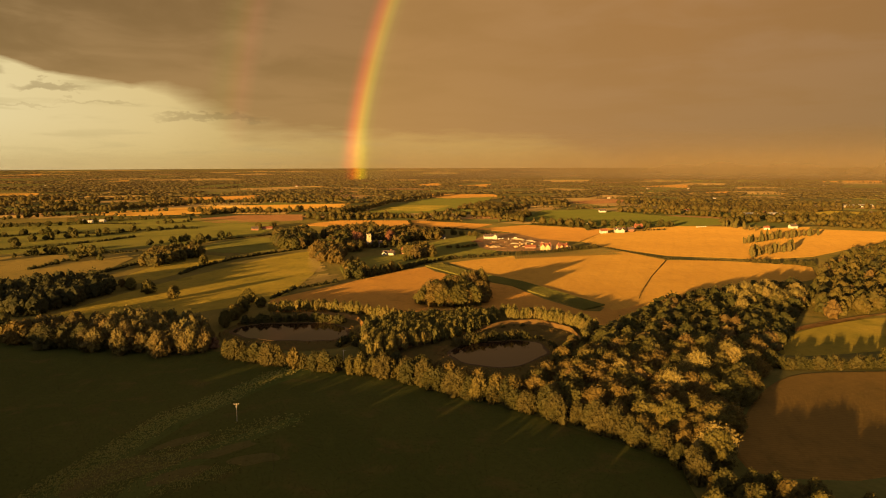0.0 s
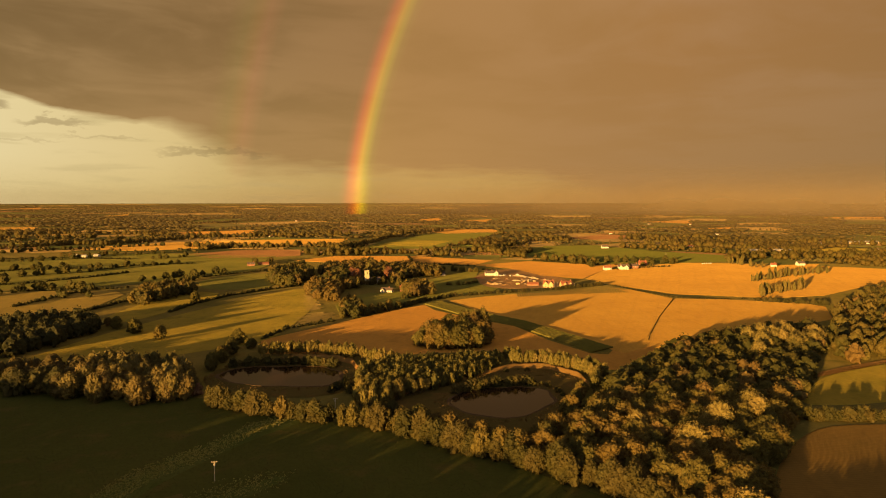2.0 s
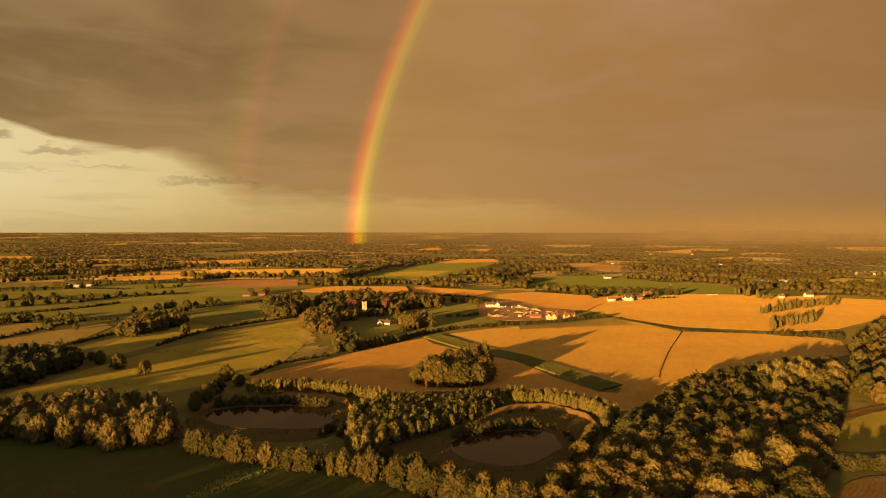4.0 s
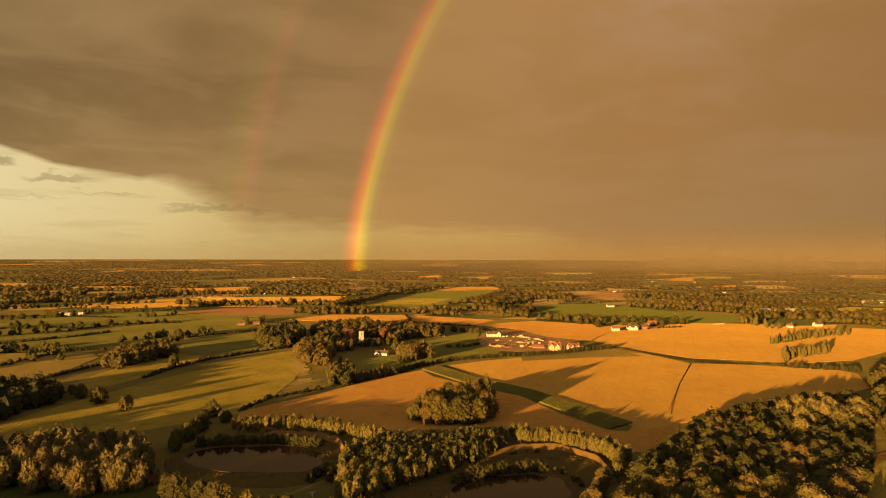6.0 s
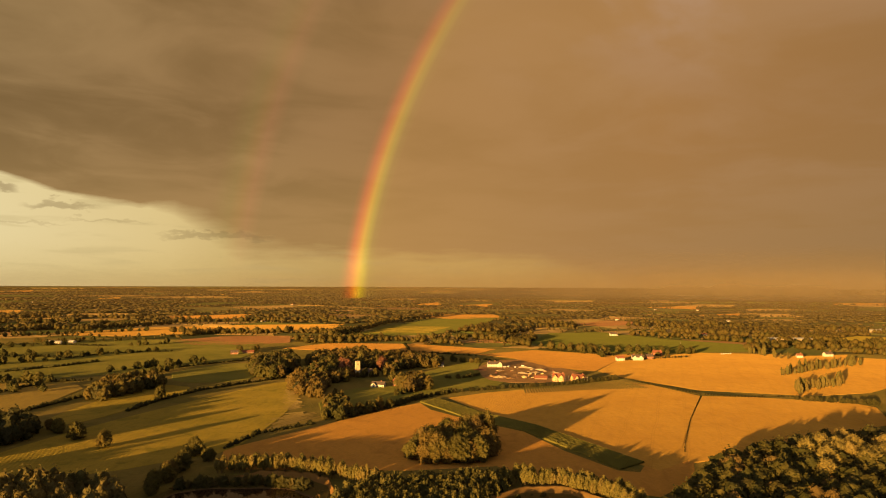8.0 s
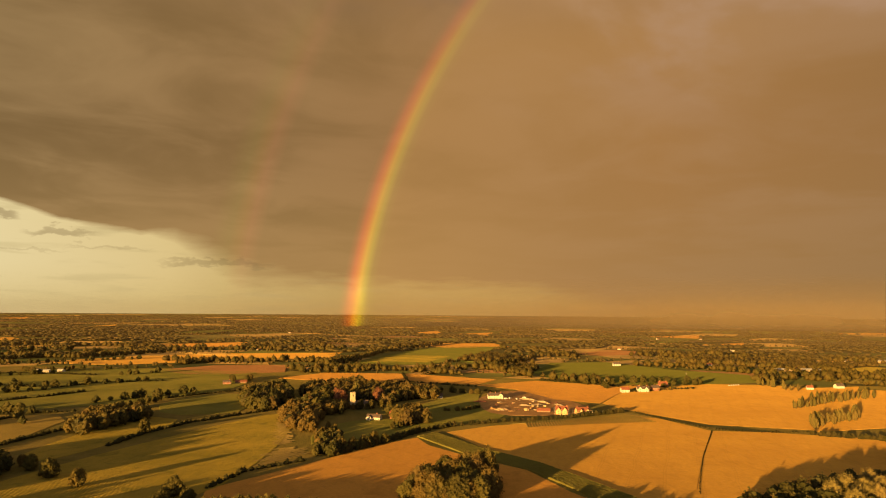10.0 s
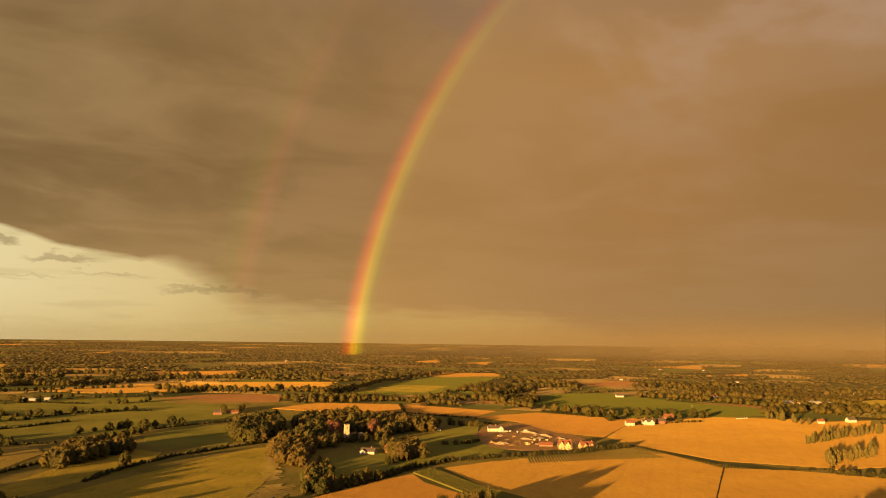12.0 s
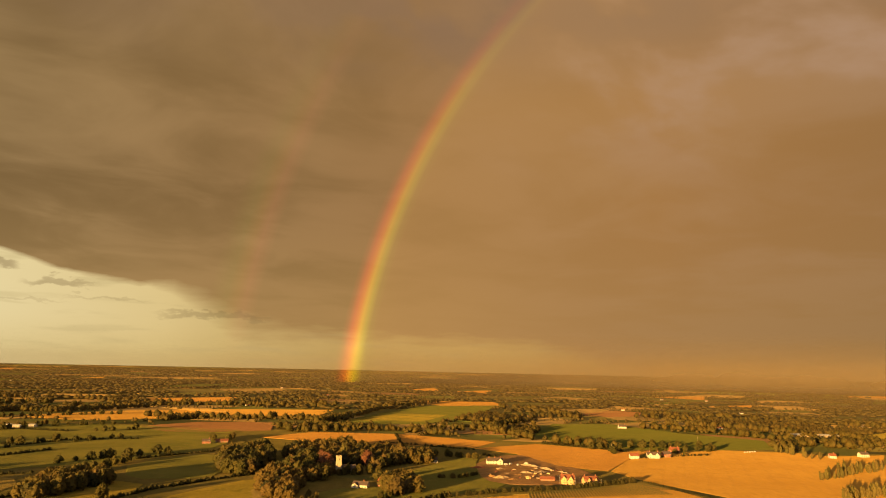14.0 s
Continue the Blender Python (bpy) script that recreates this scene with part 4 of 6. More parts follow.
field("stubble_field", "distant gold stubble field", STUBBLE, [(-977, 2432), (-726, 2616), (-673, 2352), (-868, 2251)], 0.2, 0)
field("green_field", "fresh green crop field", GREEN, [(-233, 1633), (-162, 2028), (-34, 2441), (171, 2515), (77, 1962), (-51, 1646)], 0.2, 0)
field("green_field", "broad green crop field by hedges", GREEN, [(158, 1468), (233, 1739), (370, 1778), (457, 1575), (569, 1457), (527, 1320), (406, 1286), (298, 1277), (182, 1354)], 0.2, 0)
field("green_field", "yellow green field far off", MEADOW, [(-222, 1712), (-125, 1970), (5, 1965), (-53, 1727)], 0.25, 0)
field("ploughed_field", "reddish ploughed field far off", PLOUGH, [(349, 2097), (503, 2333), (569, 2255), (519, 2089), (400, 2005)], 0.1, 0)
field("stubble_field", "distant gold field", STUBBLE, [(-146, 2650), (160, 2675), (199, 2471), (-14, 2358)], 0.2, 0)
field("stubble_field", "gold field near sheds", MEADOW, [(803, 1582), (934, 1694), (992, 1651), (884, 1511), (791, 1498)], 0.2, 0)
field("stubble_field", "distant pale gold field", STUBBLE, [(926, 2676), (1111, 2757), (1019, 2553)], 0.2, 0)
field("stubble_field", "distant pale gold field", STUBBLE, [(-18, 3255), (205, 3417), (163, 3160)], 0.2, 0)
field("stubble_field", "distant pale gold field", STUBBLE, [(-169, 3346), (-63, 3522), (-32, 3255)], 0.2, 0)
field("stubble_field", "distant pale gold field", STUBBLE, [(860, 3161), (1118, 3236), (1027, 3006)], 0.2, 0)
field("stubble_field", "distant pale gold field", STUBBLE, [(1673, 3297), (2041, 3288), (1934, 3115)], 0.2, 0)
field("stubble_field", "distant pale gold field", STUBBLE, [(-2382, 3776), (-2318, 3907), (-2233, 3736)], 0.2, 0)
field("stubble_field", "distant pale gold field", WHEAT, [(-1714, 3433), (-1669, 3581), (-1606, 3416)], 0.2, 0)
field("stubble_field", "distant gold field", WHEAT, [(-1799, 2538), (-1625, 2670), (-1493, 2557), (-1593, 2416)], 0.2, 0)
field("pond_margin", "rough grass round the pond with shade put into its colour", ROUGH, [(-159, 447), (-162, 479), (-144, 513), (-107, 525), (-74, 512), (-63, 462), (-64, 429), (-93, 415), (-135, 426)], 0.02)
field("pond_margin", "rough grass round the pond with shade put into its colour", ROUGH, [(-50, 383), (-28, 411), (12, 449), (40, 472), (75, 462), (82, 437), (66, 387), (39, 350), (12, 341), (-19, 365)], 0.02)
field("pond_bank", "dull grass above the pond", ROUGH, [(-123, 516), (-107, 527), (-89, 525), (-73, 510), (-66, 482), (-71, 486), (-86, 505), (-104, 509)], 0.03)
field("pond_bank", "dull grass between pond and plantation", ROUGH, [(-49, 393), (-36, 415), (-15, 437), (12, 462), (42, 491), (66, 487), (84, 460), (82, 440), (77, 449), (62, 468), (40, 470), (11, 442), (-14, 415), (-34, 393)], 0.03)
field("track", "pale dry track along the ditch", TRACK, [(232, 462), (248, 478), (271, 492), (312, 513), (339, 523), (450, 535), (449, 533.4), (338, 521.4), (270, 490), (247, 476), (233, 461)], 0.03, 0)

embankment([(-48, 399), (-35, 410), (-15, 430), (12, 456), (41, 482), (64, 480), (81, 462), (85, 437)], [(-48, 407), (-36, 418), (-15, 439), (12, 465), (42, 493), (66, 491), (84, 470), (88, 442)], 3.0, random.Random(8))
embankment([(-128, 507), (-104, 512), (-85, 507), (-71, 491), (-62, 465)], [(-129, 515), (-106, 520), (-86, 516), (-71, 503), (-60, 472)], 3.2, random.Random(9))
# ---- ponds ----
pond([(-154, 459), (-152, 483), (-125, 490), (-96, 492), (-77, 479), (-71, 454), (-79, 440), (-105, 438), (-137, 444)])
pond([(-4, 407), (7, 429), (26, 437), (49, 440), (60, 429), (59, 410), (46, 387), (29, 378), (10, 383)])

# ---- woods and hedges ----
rng = random.Random(7)
# willow copse at the edge of the near field
# shaded left half of the copse, darkened through its leaf colour
grove(dark_trees, spots([(-285, 424), (-288, 447), (-270, 463), (-249, 473), (-215, 408), (-236, 409)], 9.5, rng), (11, 16), rng, '', 'willow copse', 1.0, 430)
grove(willows, spots([(-231, 413), (-246, 471), (-227, 483), (-187, 476), (-167, 450), (-152, 408), (-175, 398), (-210, 406)], 8, rng), (10, 17), rng, '', 'willow copse', 1.05, 430)
grove(oaks, spots([(-353, 435), (-318, 463), (-290, 450), (-274, 424), (-340, 438)], 10, rng), (11, 16), rng, '', 'willow copse', 1.0, 430)
for p in along([(-163, 476), (-167, 505), (-165, 531)], 10, rng, 2):
    oaks.plant(*p, rng.uniform(9, 12), rng, 'dark leafy tree beside the pond', '')
# unseen wood added on the sunward side to lay long shade across the near field
for line, high in (([(-620, 330), (-480, 318), (-330, 296), (-255, 232)], (19, 23)), ([(-265, 240), (-180, 168), (-70, 146)], (17.8, 19.6)), ([(-95, 148), (10, 138), (85, 104)], (14.6, 16.6))):
    oaks.mass("woodland", "unseen wood added on the sunward side to shade the dark field", along(line, 2.6, rng, 12), rng, high, 1.15, coarse=True)
# shrubs along the near field
for p in along([(-142, 405), (-118, 391), (-92, 379), (-65, 372), (-51, 364)], 3.9, rng, 2):
    rng.choice((hazels, hazels, golds)).plant(*p, rng.uniform(7, 13), rng, '', 'field hedge', rng.uniform(0.8, 1.2))
for p in along([(-51, 366), (-25, 354), (-3, 334), (14, 320)], 3.8, rng, 3):
    rng.choice((hazels, golds)).plant(*p, rng.uniform(8, 14), rng, '', 'field hedge', rng.uniform(0.8, 1.2))
for p in along([(-49, 381), (-26, 370)], 7, rng, 4):
    hazels.plant(*p, rng.uniform(7, 11), rng, '', 'field hedge')
for p in along([(14, 328), (35, 309), (53, 291), (72, 273), (87, 256)], 6.2, rng, 3):
    hazels.plant(*p, rng.uniform(9, 14), rng, 'broad leafy tree at the edge of the dark field', 'field edge trees')
for p in along([(87, 253), (90, 244), (89, 232)], 7, rng, 2):
    hazels.plant(*p, rng.uniform(8, 11), rng, 'broad leafy tree at the edge of the dark field', 'field edge trees')
for p in along([(-40, 408), (-14, 437), (14, 463), (41, 484), (64, 482), (82, 462)], 6, rng, 3.0, 0.45):
    bushes.plant(*p, rng.uniform(1.2, 3.0), rng, 'small scrubby bush on the grass bank', 'bank scrub', rng.uniform(0.8, 1.3))
for p in along([(-126, 508), (-104, 511), (-84, 503), (-70, 486)], 6, rng, 2.5, 0.7):
    bushes.plant(*p, rng.uniform(1.2, 2.6), rng, 'small scrubby bush on the grass bank', 'bank scrub', rng.uniform(0.8, 1.3))
# the large wood
grove(oaks, spots([(34, 328), (58, 362), (76, 387), (94, 425), (121, 459), (151, 516), (195, 563), (252, 598), (323, 619), (309, 582), (254, 496), (220, 443), (183, 381), (147, 324), (117, 274), (95, 254), (79, 273), (53, 304)], 9.6, rng), (8.5, 14.5), rng, '', 'large wood', 1.18, 400)
grove(oaks, spots([(327, 608), (364, 668), (393, 717), (441, 783), (529, 871), (625, 941), (752, 966), (430, 544), (344, 531), (277, 500)], 15, rng), (10, 17), rng, '', 'large wood', 1.0, 300)
grove(oaks, spots([(91, 237), (104, 240), (112, 232), (119, 224), (129, 214), (144, 206), (172, 200), (150, 160), (70, 160)], 10, rng), (8, 12), rng, '', 'large wood', 1.0, 430)
oaks.plant(102, 248, 15, rng, "tall pale oak at the corner of the wood", "field edge trees", 1.1)
ambers.plant(95, 332, 13, rng, "broad tree with amber brown foliage in the wood")
ambers.plant(139, 393, 15, rng, "broad tree with amber brown foliage in the wood")
ambers.plant(98, 393, 13, rng, "broad tree with amber brown foliage in the wood")
ambers.plant(192, 515, 14, rng, "broad tree with amber brown foliage in the wood")
ambers.plant(141, 446, 13, rng, "broad tree with amber brown foliage in the wood")
ambers.plant(190, 446, 14, rng, "broad tree with amber brown foliage in the wood")
ambers.plant(74, 332, 12, rng, "broad tree with amber brown foliage in the wood")
ambers.plant(60, 332, 13, rng, "broad tree with amber brown foliage in the wood")
# pale trees that stand out of the wood
limes.plant(154, 368, 18.2, rng, wide=0.95)
limes.plant(128, 346, 18.2, rng, wide=0.95)
limes.plant(155, 362, 16.0, rng, wide=0.95)
limes.plant(248, 547, 18.2, rng, wide=0.95)
limes.plant(252, 540, 17.1, rng, wide=0.95)
limes.plant(239, 538, 17.1, rng, wide=0.95)
limes.plant(218, 504, 16.0, rng, wide=0.95)
limes.plant(103, 251, 16.0, rng, wide=0.95)
limes.plant(107, 319, 17.1, rng, wide=0.95)
limes.plant(253, 523, 17.1, rng, wide=0.95)
limes.plant(115, 376, 14.8, rng, wide=0.95)
limes.plant(285, 558, 17.1, rng, wide=0.95)
limes.plant(88, 341, 14.8, rng, wide=0.95)
limes.plant(230, 549, 17.1, rng, wide=1.05)
limes.plant(246, 563, 18.2, rng, wide=1.05)
limes.plant(247, 543, 17.1, rng, wide=1.05)
limes.plant(262, 553, 18.2, rng, wide=1.05)
limes.plant(262, 534, 17.1, rng, wide=1.05)
limes.plant(276, 543, 16.0, rng, wide=1.05)
limes.plant(231, 527, 17.1, rng, wide=1.05)
limes.plant(269, 577, 17.1, rng, wide=1.05)
# hedge between the small fields
for p in along([(188, 379), (203, 377), (227, 379), (250, 381), (318, 388)], 3.2, rng, 1.6):
    bushes.plant(*p, rng.uniform(4.5, 8.5), rng, '', 'field hedge')
for p in along([(243, 381), (256, 379), (320, 390)], 14, rng, 1.5):
    oaks.plant(*p, rng.uniform(10, 13), rng, 'leafy hedgerow tree between fields', '')
# plantation by the ponds
grove(alders, spots([(-54, 393), (-63, 462), (-42, 491), (35, 508), (30, 482), (0, 442), (-25, 418), (-41, 395)], 4.3, rng), (8, 11), rng, '', 'pond plantation', 1.0, 430)
for p in along([(-146, 523), (-107, 528), (-66, 512)], 2.6, rng, 1.6) + along([(-142, 530), (-107, 535), (-66, 521)], 3.6, rng, 1.8) + along([(-66, 513), (-52, 506), (-40, 497)], 2.8, rng, 2.5):
    alders.plant(*p, rng.uniform(8, 10.5), rng, '', 'pond plantation')
for p in along([(33, 500), (63, 497), (85, 477), (94, 452), (86, 429)], 2.5, rng, 1.6) + along([(38, 510), (66, 503), (92, 482), (101, 455)], 3.2, rng, 1.8):
    alders.plant(*p, rng.uniform(8, 11), rng, '', 'pond plantation')
for p in along([(13, 436), (31, 446), (52, 452), (63, 437), (66, 418)], 5, rng, 1.2):
    bushes.plant(*p, rng.uniform(2, 4), rng, 'low green waterside shrub', 'pond shrubs')
for p in along([(-154, 488), (-135, 495), (-110, 499), (-83, 490)], 4, rng, 1.0):
    bushes.plant(*p, rng.uniform(5, 8), rng, 'dark shrub on the far bank of the pond', 'pond shrubs')
for p in along([(0, 423), (11, 433), (30, 442), (53, 446)], 4, rng, 1.0):
    bushes.plant(*p, rng.uniform(4.5, 7.5), rng, 'dark shrub on the far bank of the pond', 'pond shrubs')
for p in along([(-73, 426), (-66, 440), (-58, 421)], 6, rng, 1.5):
    bushes.plant(*p, rng.uniform(4, 7), rng, 'low gold-lit waterside shrub', 'pond shrubs')
for p in along([(60, 381), (71, 402), (78, 429)], 9, rng, 2):
    oaks.plant(*p, rng.uniform(7, 10), rng, 'leafy tree beside the pond', 'pond shrubs')
for p in along([(-33, 379), (-18, 370), (0, 356), (12, 341)], 7, rng, 2):
    bushes.plant(*p, rng.uniform(3, 6), rng, 'low gold-lit waterside shrub', 'pond shrubs')
for p in along([(-17, 362), (0, 346), (17, 330), (31, 319)], 7, rng, 2.5):
    oaks.plant(*p, rng.uniform(10, 13), rng, 'leafy tree between hedge and pond', 'field edge trees')
rusts.plant(-153, 421, 9, rng)
# round copse among the stubble
grove(oaks, spots([(-26, 557), (-24, 592), (1, 621), (28, 613), (31, 574), (22, 552), (-9, 546)], 8, rng), (9, 18.5), rng, 'tall leafy tree in a round field copse', 'field copse', 1.08, 700)
# lone trees on the meadow
oaks.plant(-277, 609, 13, rng, "lone leafy oak standing on the meadow", "meadow oaks", 1.1)
oaks.plant(-244, 585, 12, rng, "lone leafy oak standing on the meadow", "meadow oaks", 1.1)
oaks.plant(-289, 785, 13, rng, "lone leafy oak standing on the meadow", "meadow oaks", 1.1)
oaks.plant(-172, 565, 12, rng, "lone leafy oak standing on the meadow", "meadow oaks", 1.1)
oaks.plant(-172, 546, 9, rng, "lone leafy oak standing on the meadow", "meadow oaks", 1.1)
oaks.plant(-158, 551, 8.5, rng, "lone leafy oak standing on the meadow", "meadow oaks", 1.1)
oaks.plant(27, 612, 21.5, rng, 'tall leafy tree in a round field copse', 'field copse', 0.75)
oaks.plant(19, 604, 20, rng, 'tall leafy tree in a round field copse', 'field copse', 0.8)
ambers.plant(-19, 576, 17, rng)
ambers.plant(18, 599, 18, rng)
ambers.plant(0, 564, 14, rng)
ambers.plant(24, 569, 15, rng)
# copses on the left
grove(dark_trees, spots([(-394, 517), (-428, 586), (-402, 624), (-378, 648), (-350, 647), (-315, 626), (-315, 561), (-327, 517)], 10, rng), (11, 18), rng, 'dark leafy tree in a shaded copse', 'shaded copse', 1.0, 500)
for p in along([(-333, 641), (-320, 647), (-298, 629)], 11, rng, 2):
    oaks.plant(*p, rng.uniform(8, 11), rng, 'leafy tree at the copse end', 'shaded copse')
grove(oaks, spots([(-365, 791), (-381, 860), (-347, 905), (-319, 860), (-335, 800), (-339, 755)], 11, rng), (12, 16), rng, 'leafy tree in a hillside copse', 'hillside copse', 1.0, 300)
# trees round the village
grove(oaks, spots([(-249, 954), (-277, 1072), (-240, 1142), (-209, 1039), (-201, 953), (-206, 921)], 11, rng), (13, 19), rng, 'tall leafy tree round the village', 'village trees', 1.0, 300)
grove(oaks, spots([(-178, 847), (-193, 980), (-160, 966), (-137, 879), (-131, 788), (-155, 817)], 9, rng), (9, 13), rng, 'tall leafy tree round the village', 'village trees', 1.0, 300)
grove(oaks, spots([(-211, 1088), (-194, 1179), (-150, 1220), (-74, 1148), (-16, 1101), (-16, 1051), (-84, 1037), (-129, 1015)], 10.5, rng), (11, 17), rng, 'tall leafy tree round the village', 'village trees', 1.0, 300)
grove(oaks, spots([(-111, 692), (-114, 745), (-103, 762), (-91, 721), (-93, 685)], 9, rng), (8, 11), rng, 'leafy tree below the village', 'village trees', 1.0, 300)
grove(oaks, spots([(-63, 878), (-51, 919), (-29, 895), (-24, 856), (-44, 835)], 9, rng), (11, 16), rng, 'leafy tree beside the bungalow', 'village trees', 1.0, 300)
grove(oaks, spots([(-149, 902), (-145, 979), (-121, 979), (-121, 914)], 9, rng), (9, 13), rng, 'leafy tree near the church', 'village trees', 1.0, 300)
for p in along([(-123, 965), (-114, 952), (-105, 965)], 8, rng, 1):
    oaks.plant(*p, rng.uniform(5, 7), rng, 'leafy tree before the church', 'village trees')
for p in along([(-125, 945), (-141, 908)], 10, rng, 2):
    oaks.plant(*p, rng.uniform(8, 11), rng, 'leafy tree near the church', 'village trees')
for p in along([(-112, 972), (-88, 978), (-72, 964)], 11, rng, 2):
    oaks.plant(*p, rng.uniform(9, 12), rng, 'leafy tree near the church', 'village trees')
grove(oaks, spots([(-126, 771), (-126, 836), (-114, 836), (-98, 770), (-95, 721), (-105, 706)], 9, rng), (4, 6), rng, 'leafy tree below the church', 'village trees', 1.0, 300)
grove(oaks, spots([(-177, 953), (-175, 1062), (-155, 1062), (-144, 1008), (-148, 921)], 10, rng), (12, 18), rng, 'tall leafy tree round the church', 'village trees', 1.0, 300)
grove(oaks, spots([(-115, 1061), (-90, 1103), (-59, 1036), (-81, 992)], 10, rng), (10, 15), rng, 'tall leafy tree round the church', 'village trees', 1.0, 300)
for p in along([(-57, 821), (-28, 861)], 8, rng, 2):
    oaks.plant(*p, rng.uniform(6, 8), rng, 'small leafy tree in a village hedge', 'village trees')
for p in along([(-8, 949), (16, 950), (37, 978)], 6, rng, 1.5):
    oaks.plant(*p, rng.uniform(4, 6), rng, 'dark small tree in the paddock hedge', 'village trees')
for p in along([(-14, 1141), (19, 1127), (47, 1113)], 8, rng, 2):
    oaks.plant(*p, rng.uniform(7, 11), rng, 'leafy tree behind the cottage', 'village trees')
for p in along([(-81, 715), (-68, 732), (-52, 757)], 7, rng, 2):
    oaks.plant(*p, rng.uniform(6, 9), rng, 'leafy tree in the lane hedge', 'village trees')
for p in along([(-104, 700), (-92, 712), (-78, 728), (-64, 748)], 7, rng, 4):
    golds.plant(*p, rng.uniform(8, 11), rng, 'leafy tree below the village', 'village trees', 1.5)
for p in along([(-52, 757), (-31, 805)], 4, rng, 1.5):
    bushes.plant(*p, rng.uniform(4, 6), rng, '', 'village hedge')
for p in along([(-89, 699), (-61, 741), (-32, 801), (1, 840)], 7, rng, 2):
    bushes.plant(*p, rng.uniform(4, 7), rng, '', 'village hedge')
for p in along([(1, 840), (59, 871), (121, 899), (206, 947)], 6, rng, 1.5):
    bushes.plant(*p, rng.uniform(3.5, 6), rng, '', 'village hedge')
for p in along([(154, 916), (189, 941), (206, 947)], 6, rng, 2):
    bushes.plant(*p, rng.uniform(5, 7), rng, '', 'village hedge')
for p in along([(-111, 956), (-97, 958), (-90, 966)], 6, rng, 1.5):
    golds.plant(*p, rng.uniform(7, 10), rng, 'leafy tree before the church nave', 'village trees', 1.5)
coppers.plant(-143, 1008, 18, rng)
coppers.plant(-136, 993, 18, rng)
coppers.plant(-91, 1022, 18, rng)
poplars.plant(-123, 1045, 24, rng, "tall column of leaves beside the church tower", wide=1.5)
for p in along([(-808, 1434), (-768, 1405), (-729, 1432), (-733, 1477)], 12, rng, 3):
    oaks.plant(*p, rng.uniform(7, 10), rng, 'leafy tree beside the pale sheds', 'shed trees')
for p in along([(-368, 1292), (-347, 1257), (-335, 1268), (-336, 1315)], 12, rng, 3):
    oaks.plant(*p, rng.uniform(7, 10), rng, 'dark tree beside the farmhouse', 'shed trees')
for p in along([(285, 1238), (316, 1249), (339, 1231), (352, 1214)], 9, rng, 3):
    oaks.plant(*p, rng.uniform(4, 7), rng, 'small leafy tree beside the lane houses', 'lane trees')
for p in along([(261, 1160), (294, 1169), (333, 1196), (385, 1216)], 6, rng, 2):
    bushes.plant(*p, rng.uniform(2, 4), rng, '', 'lane hedge')
# poplar rows
for line, gap, keep in (([(423, 994), (490, 1045), (598, 1118)], 6.5, 0.9), ([(446, 1022), (505, 1068), (590, 1125)], 9, 0.75), ([(369, 843), (403, 874), (424, 887), (466, 922)], 6.0, 0.95), ([(382, 866), (418, 894)], 9, 0.8), ([(504, 1286), (517, 1247), (530, 1190)], 8, 0.8)):
    for p in along(line, gap, rng, 4.0, keep):
        poplars.plant(*p, rng.uniform(8, 16), rng, '', 'poplar row', rng.uniform(1.1, 1.7))
for p in along([(350, 808), (375, 795), (401, 787), (420, 779)], 4.0, rng, 2):
    bushes.plant(*p, rng.uniform(4, 6.5), rng, '', 'wheat hedge')
# hedges far out
places = []
places += along([(-807, 1073), (-738, 1106), (-687, 1179), (-582, 1148), (-560, 1228), (-469, 1259)], 3.5, rng, 1.0, 1.0)
places += along([(-678, 898), (-593, 959), (-539, 1044), (-517, 1110)], 3.5, rng, 1.0, 1.0)
places += along([(-475, 753), (-473, 830), (-469, 889)], 3.5, rng, 1.0, 1.0)
places += along([(-389, 667), (-382, 732), (-373, 809)], 3.5, rng, 1.0, 1.0)
places += along([(-292, 723), (-288, 781), (-269, 848), (-239, 898), (-204, 947)], 3.5, rng, 1.0, 1.0)
places += along([(-541, 884), (-502, 895), (-467, 901), (-429, 918)], 3.5, rng, 1.0, 1.0)
places += along([(-376, 1042), (-343, 1090), (-302, 1143)], 3.5, rng, 1.0, 1.0)
places += along([(-158, 584), (-149, 634), (-112, 672)], 3.5, rng, 1.0, 1.0)
places += along([(-900, 1354), (-777, 1378), (-625, 1348)], 3.5, rng, 1.0, 1.0)
places += along([(-369, 507), (-327, 517)], 3.5, rng, 1.0, 1.0)
places += along([(-104, 1286), (-39, 1261), (43, 1216)], 3.5, rng, 1.0, 1.0)
places += along([(-89, 1430), (-65, 1251)], 3.5, rng, 1.0, 1.0)
places += along([(50, 1165), (68, 1136)], 3.5, rng, 1.0, 1.0)
places += along([(156, 1329), (224, 1279), (267, 1232)], 3.5, rng, 1.0, 1.0)
bushes.mass("hedgerow", "long bushy hedgerows between pastures", places, rng, (1.8, 4.4), 1.4, "hedge", True)
places = []
places += along([(211, 967), (236, 909), (266, 837)], 1.8, rng, 0.6, 1.0)
places += along([(269, 837), (309, 821), (365, 826)], 1.8, rng, 0.6, 1.0)
bushes.mass("hedgerow", "low dark hedge between wheat fields", places, rng, (0.8, 2.3), 1.0, "hedge", True)
places = []
places += along([(262, 827), (209, 704), (170, 604), (163, 583)], 0.9, rng, 0.3, 1.0)
bushes.mass("hedgerow", "thin dark hedge dividing two wheat fields", places, rng, (0.5, 1.0), 1.0, "hedge", True)
places = []
places += along([(-788, 1073), (-709, 1151), (-597, 1158), (-490, 1260)], 17, rng, 5, 1.0)
places += along([(-548, 896), (-502, 895), (-455, 906)], 17, rng, 5, 1.0)
places += along([(-626, 959), (-618, 972)], 17, rng, 5, 1.0)
places += along([(-445, 830), (-430, 835)], 17, rng, 5, 1.0)
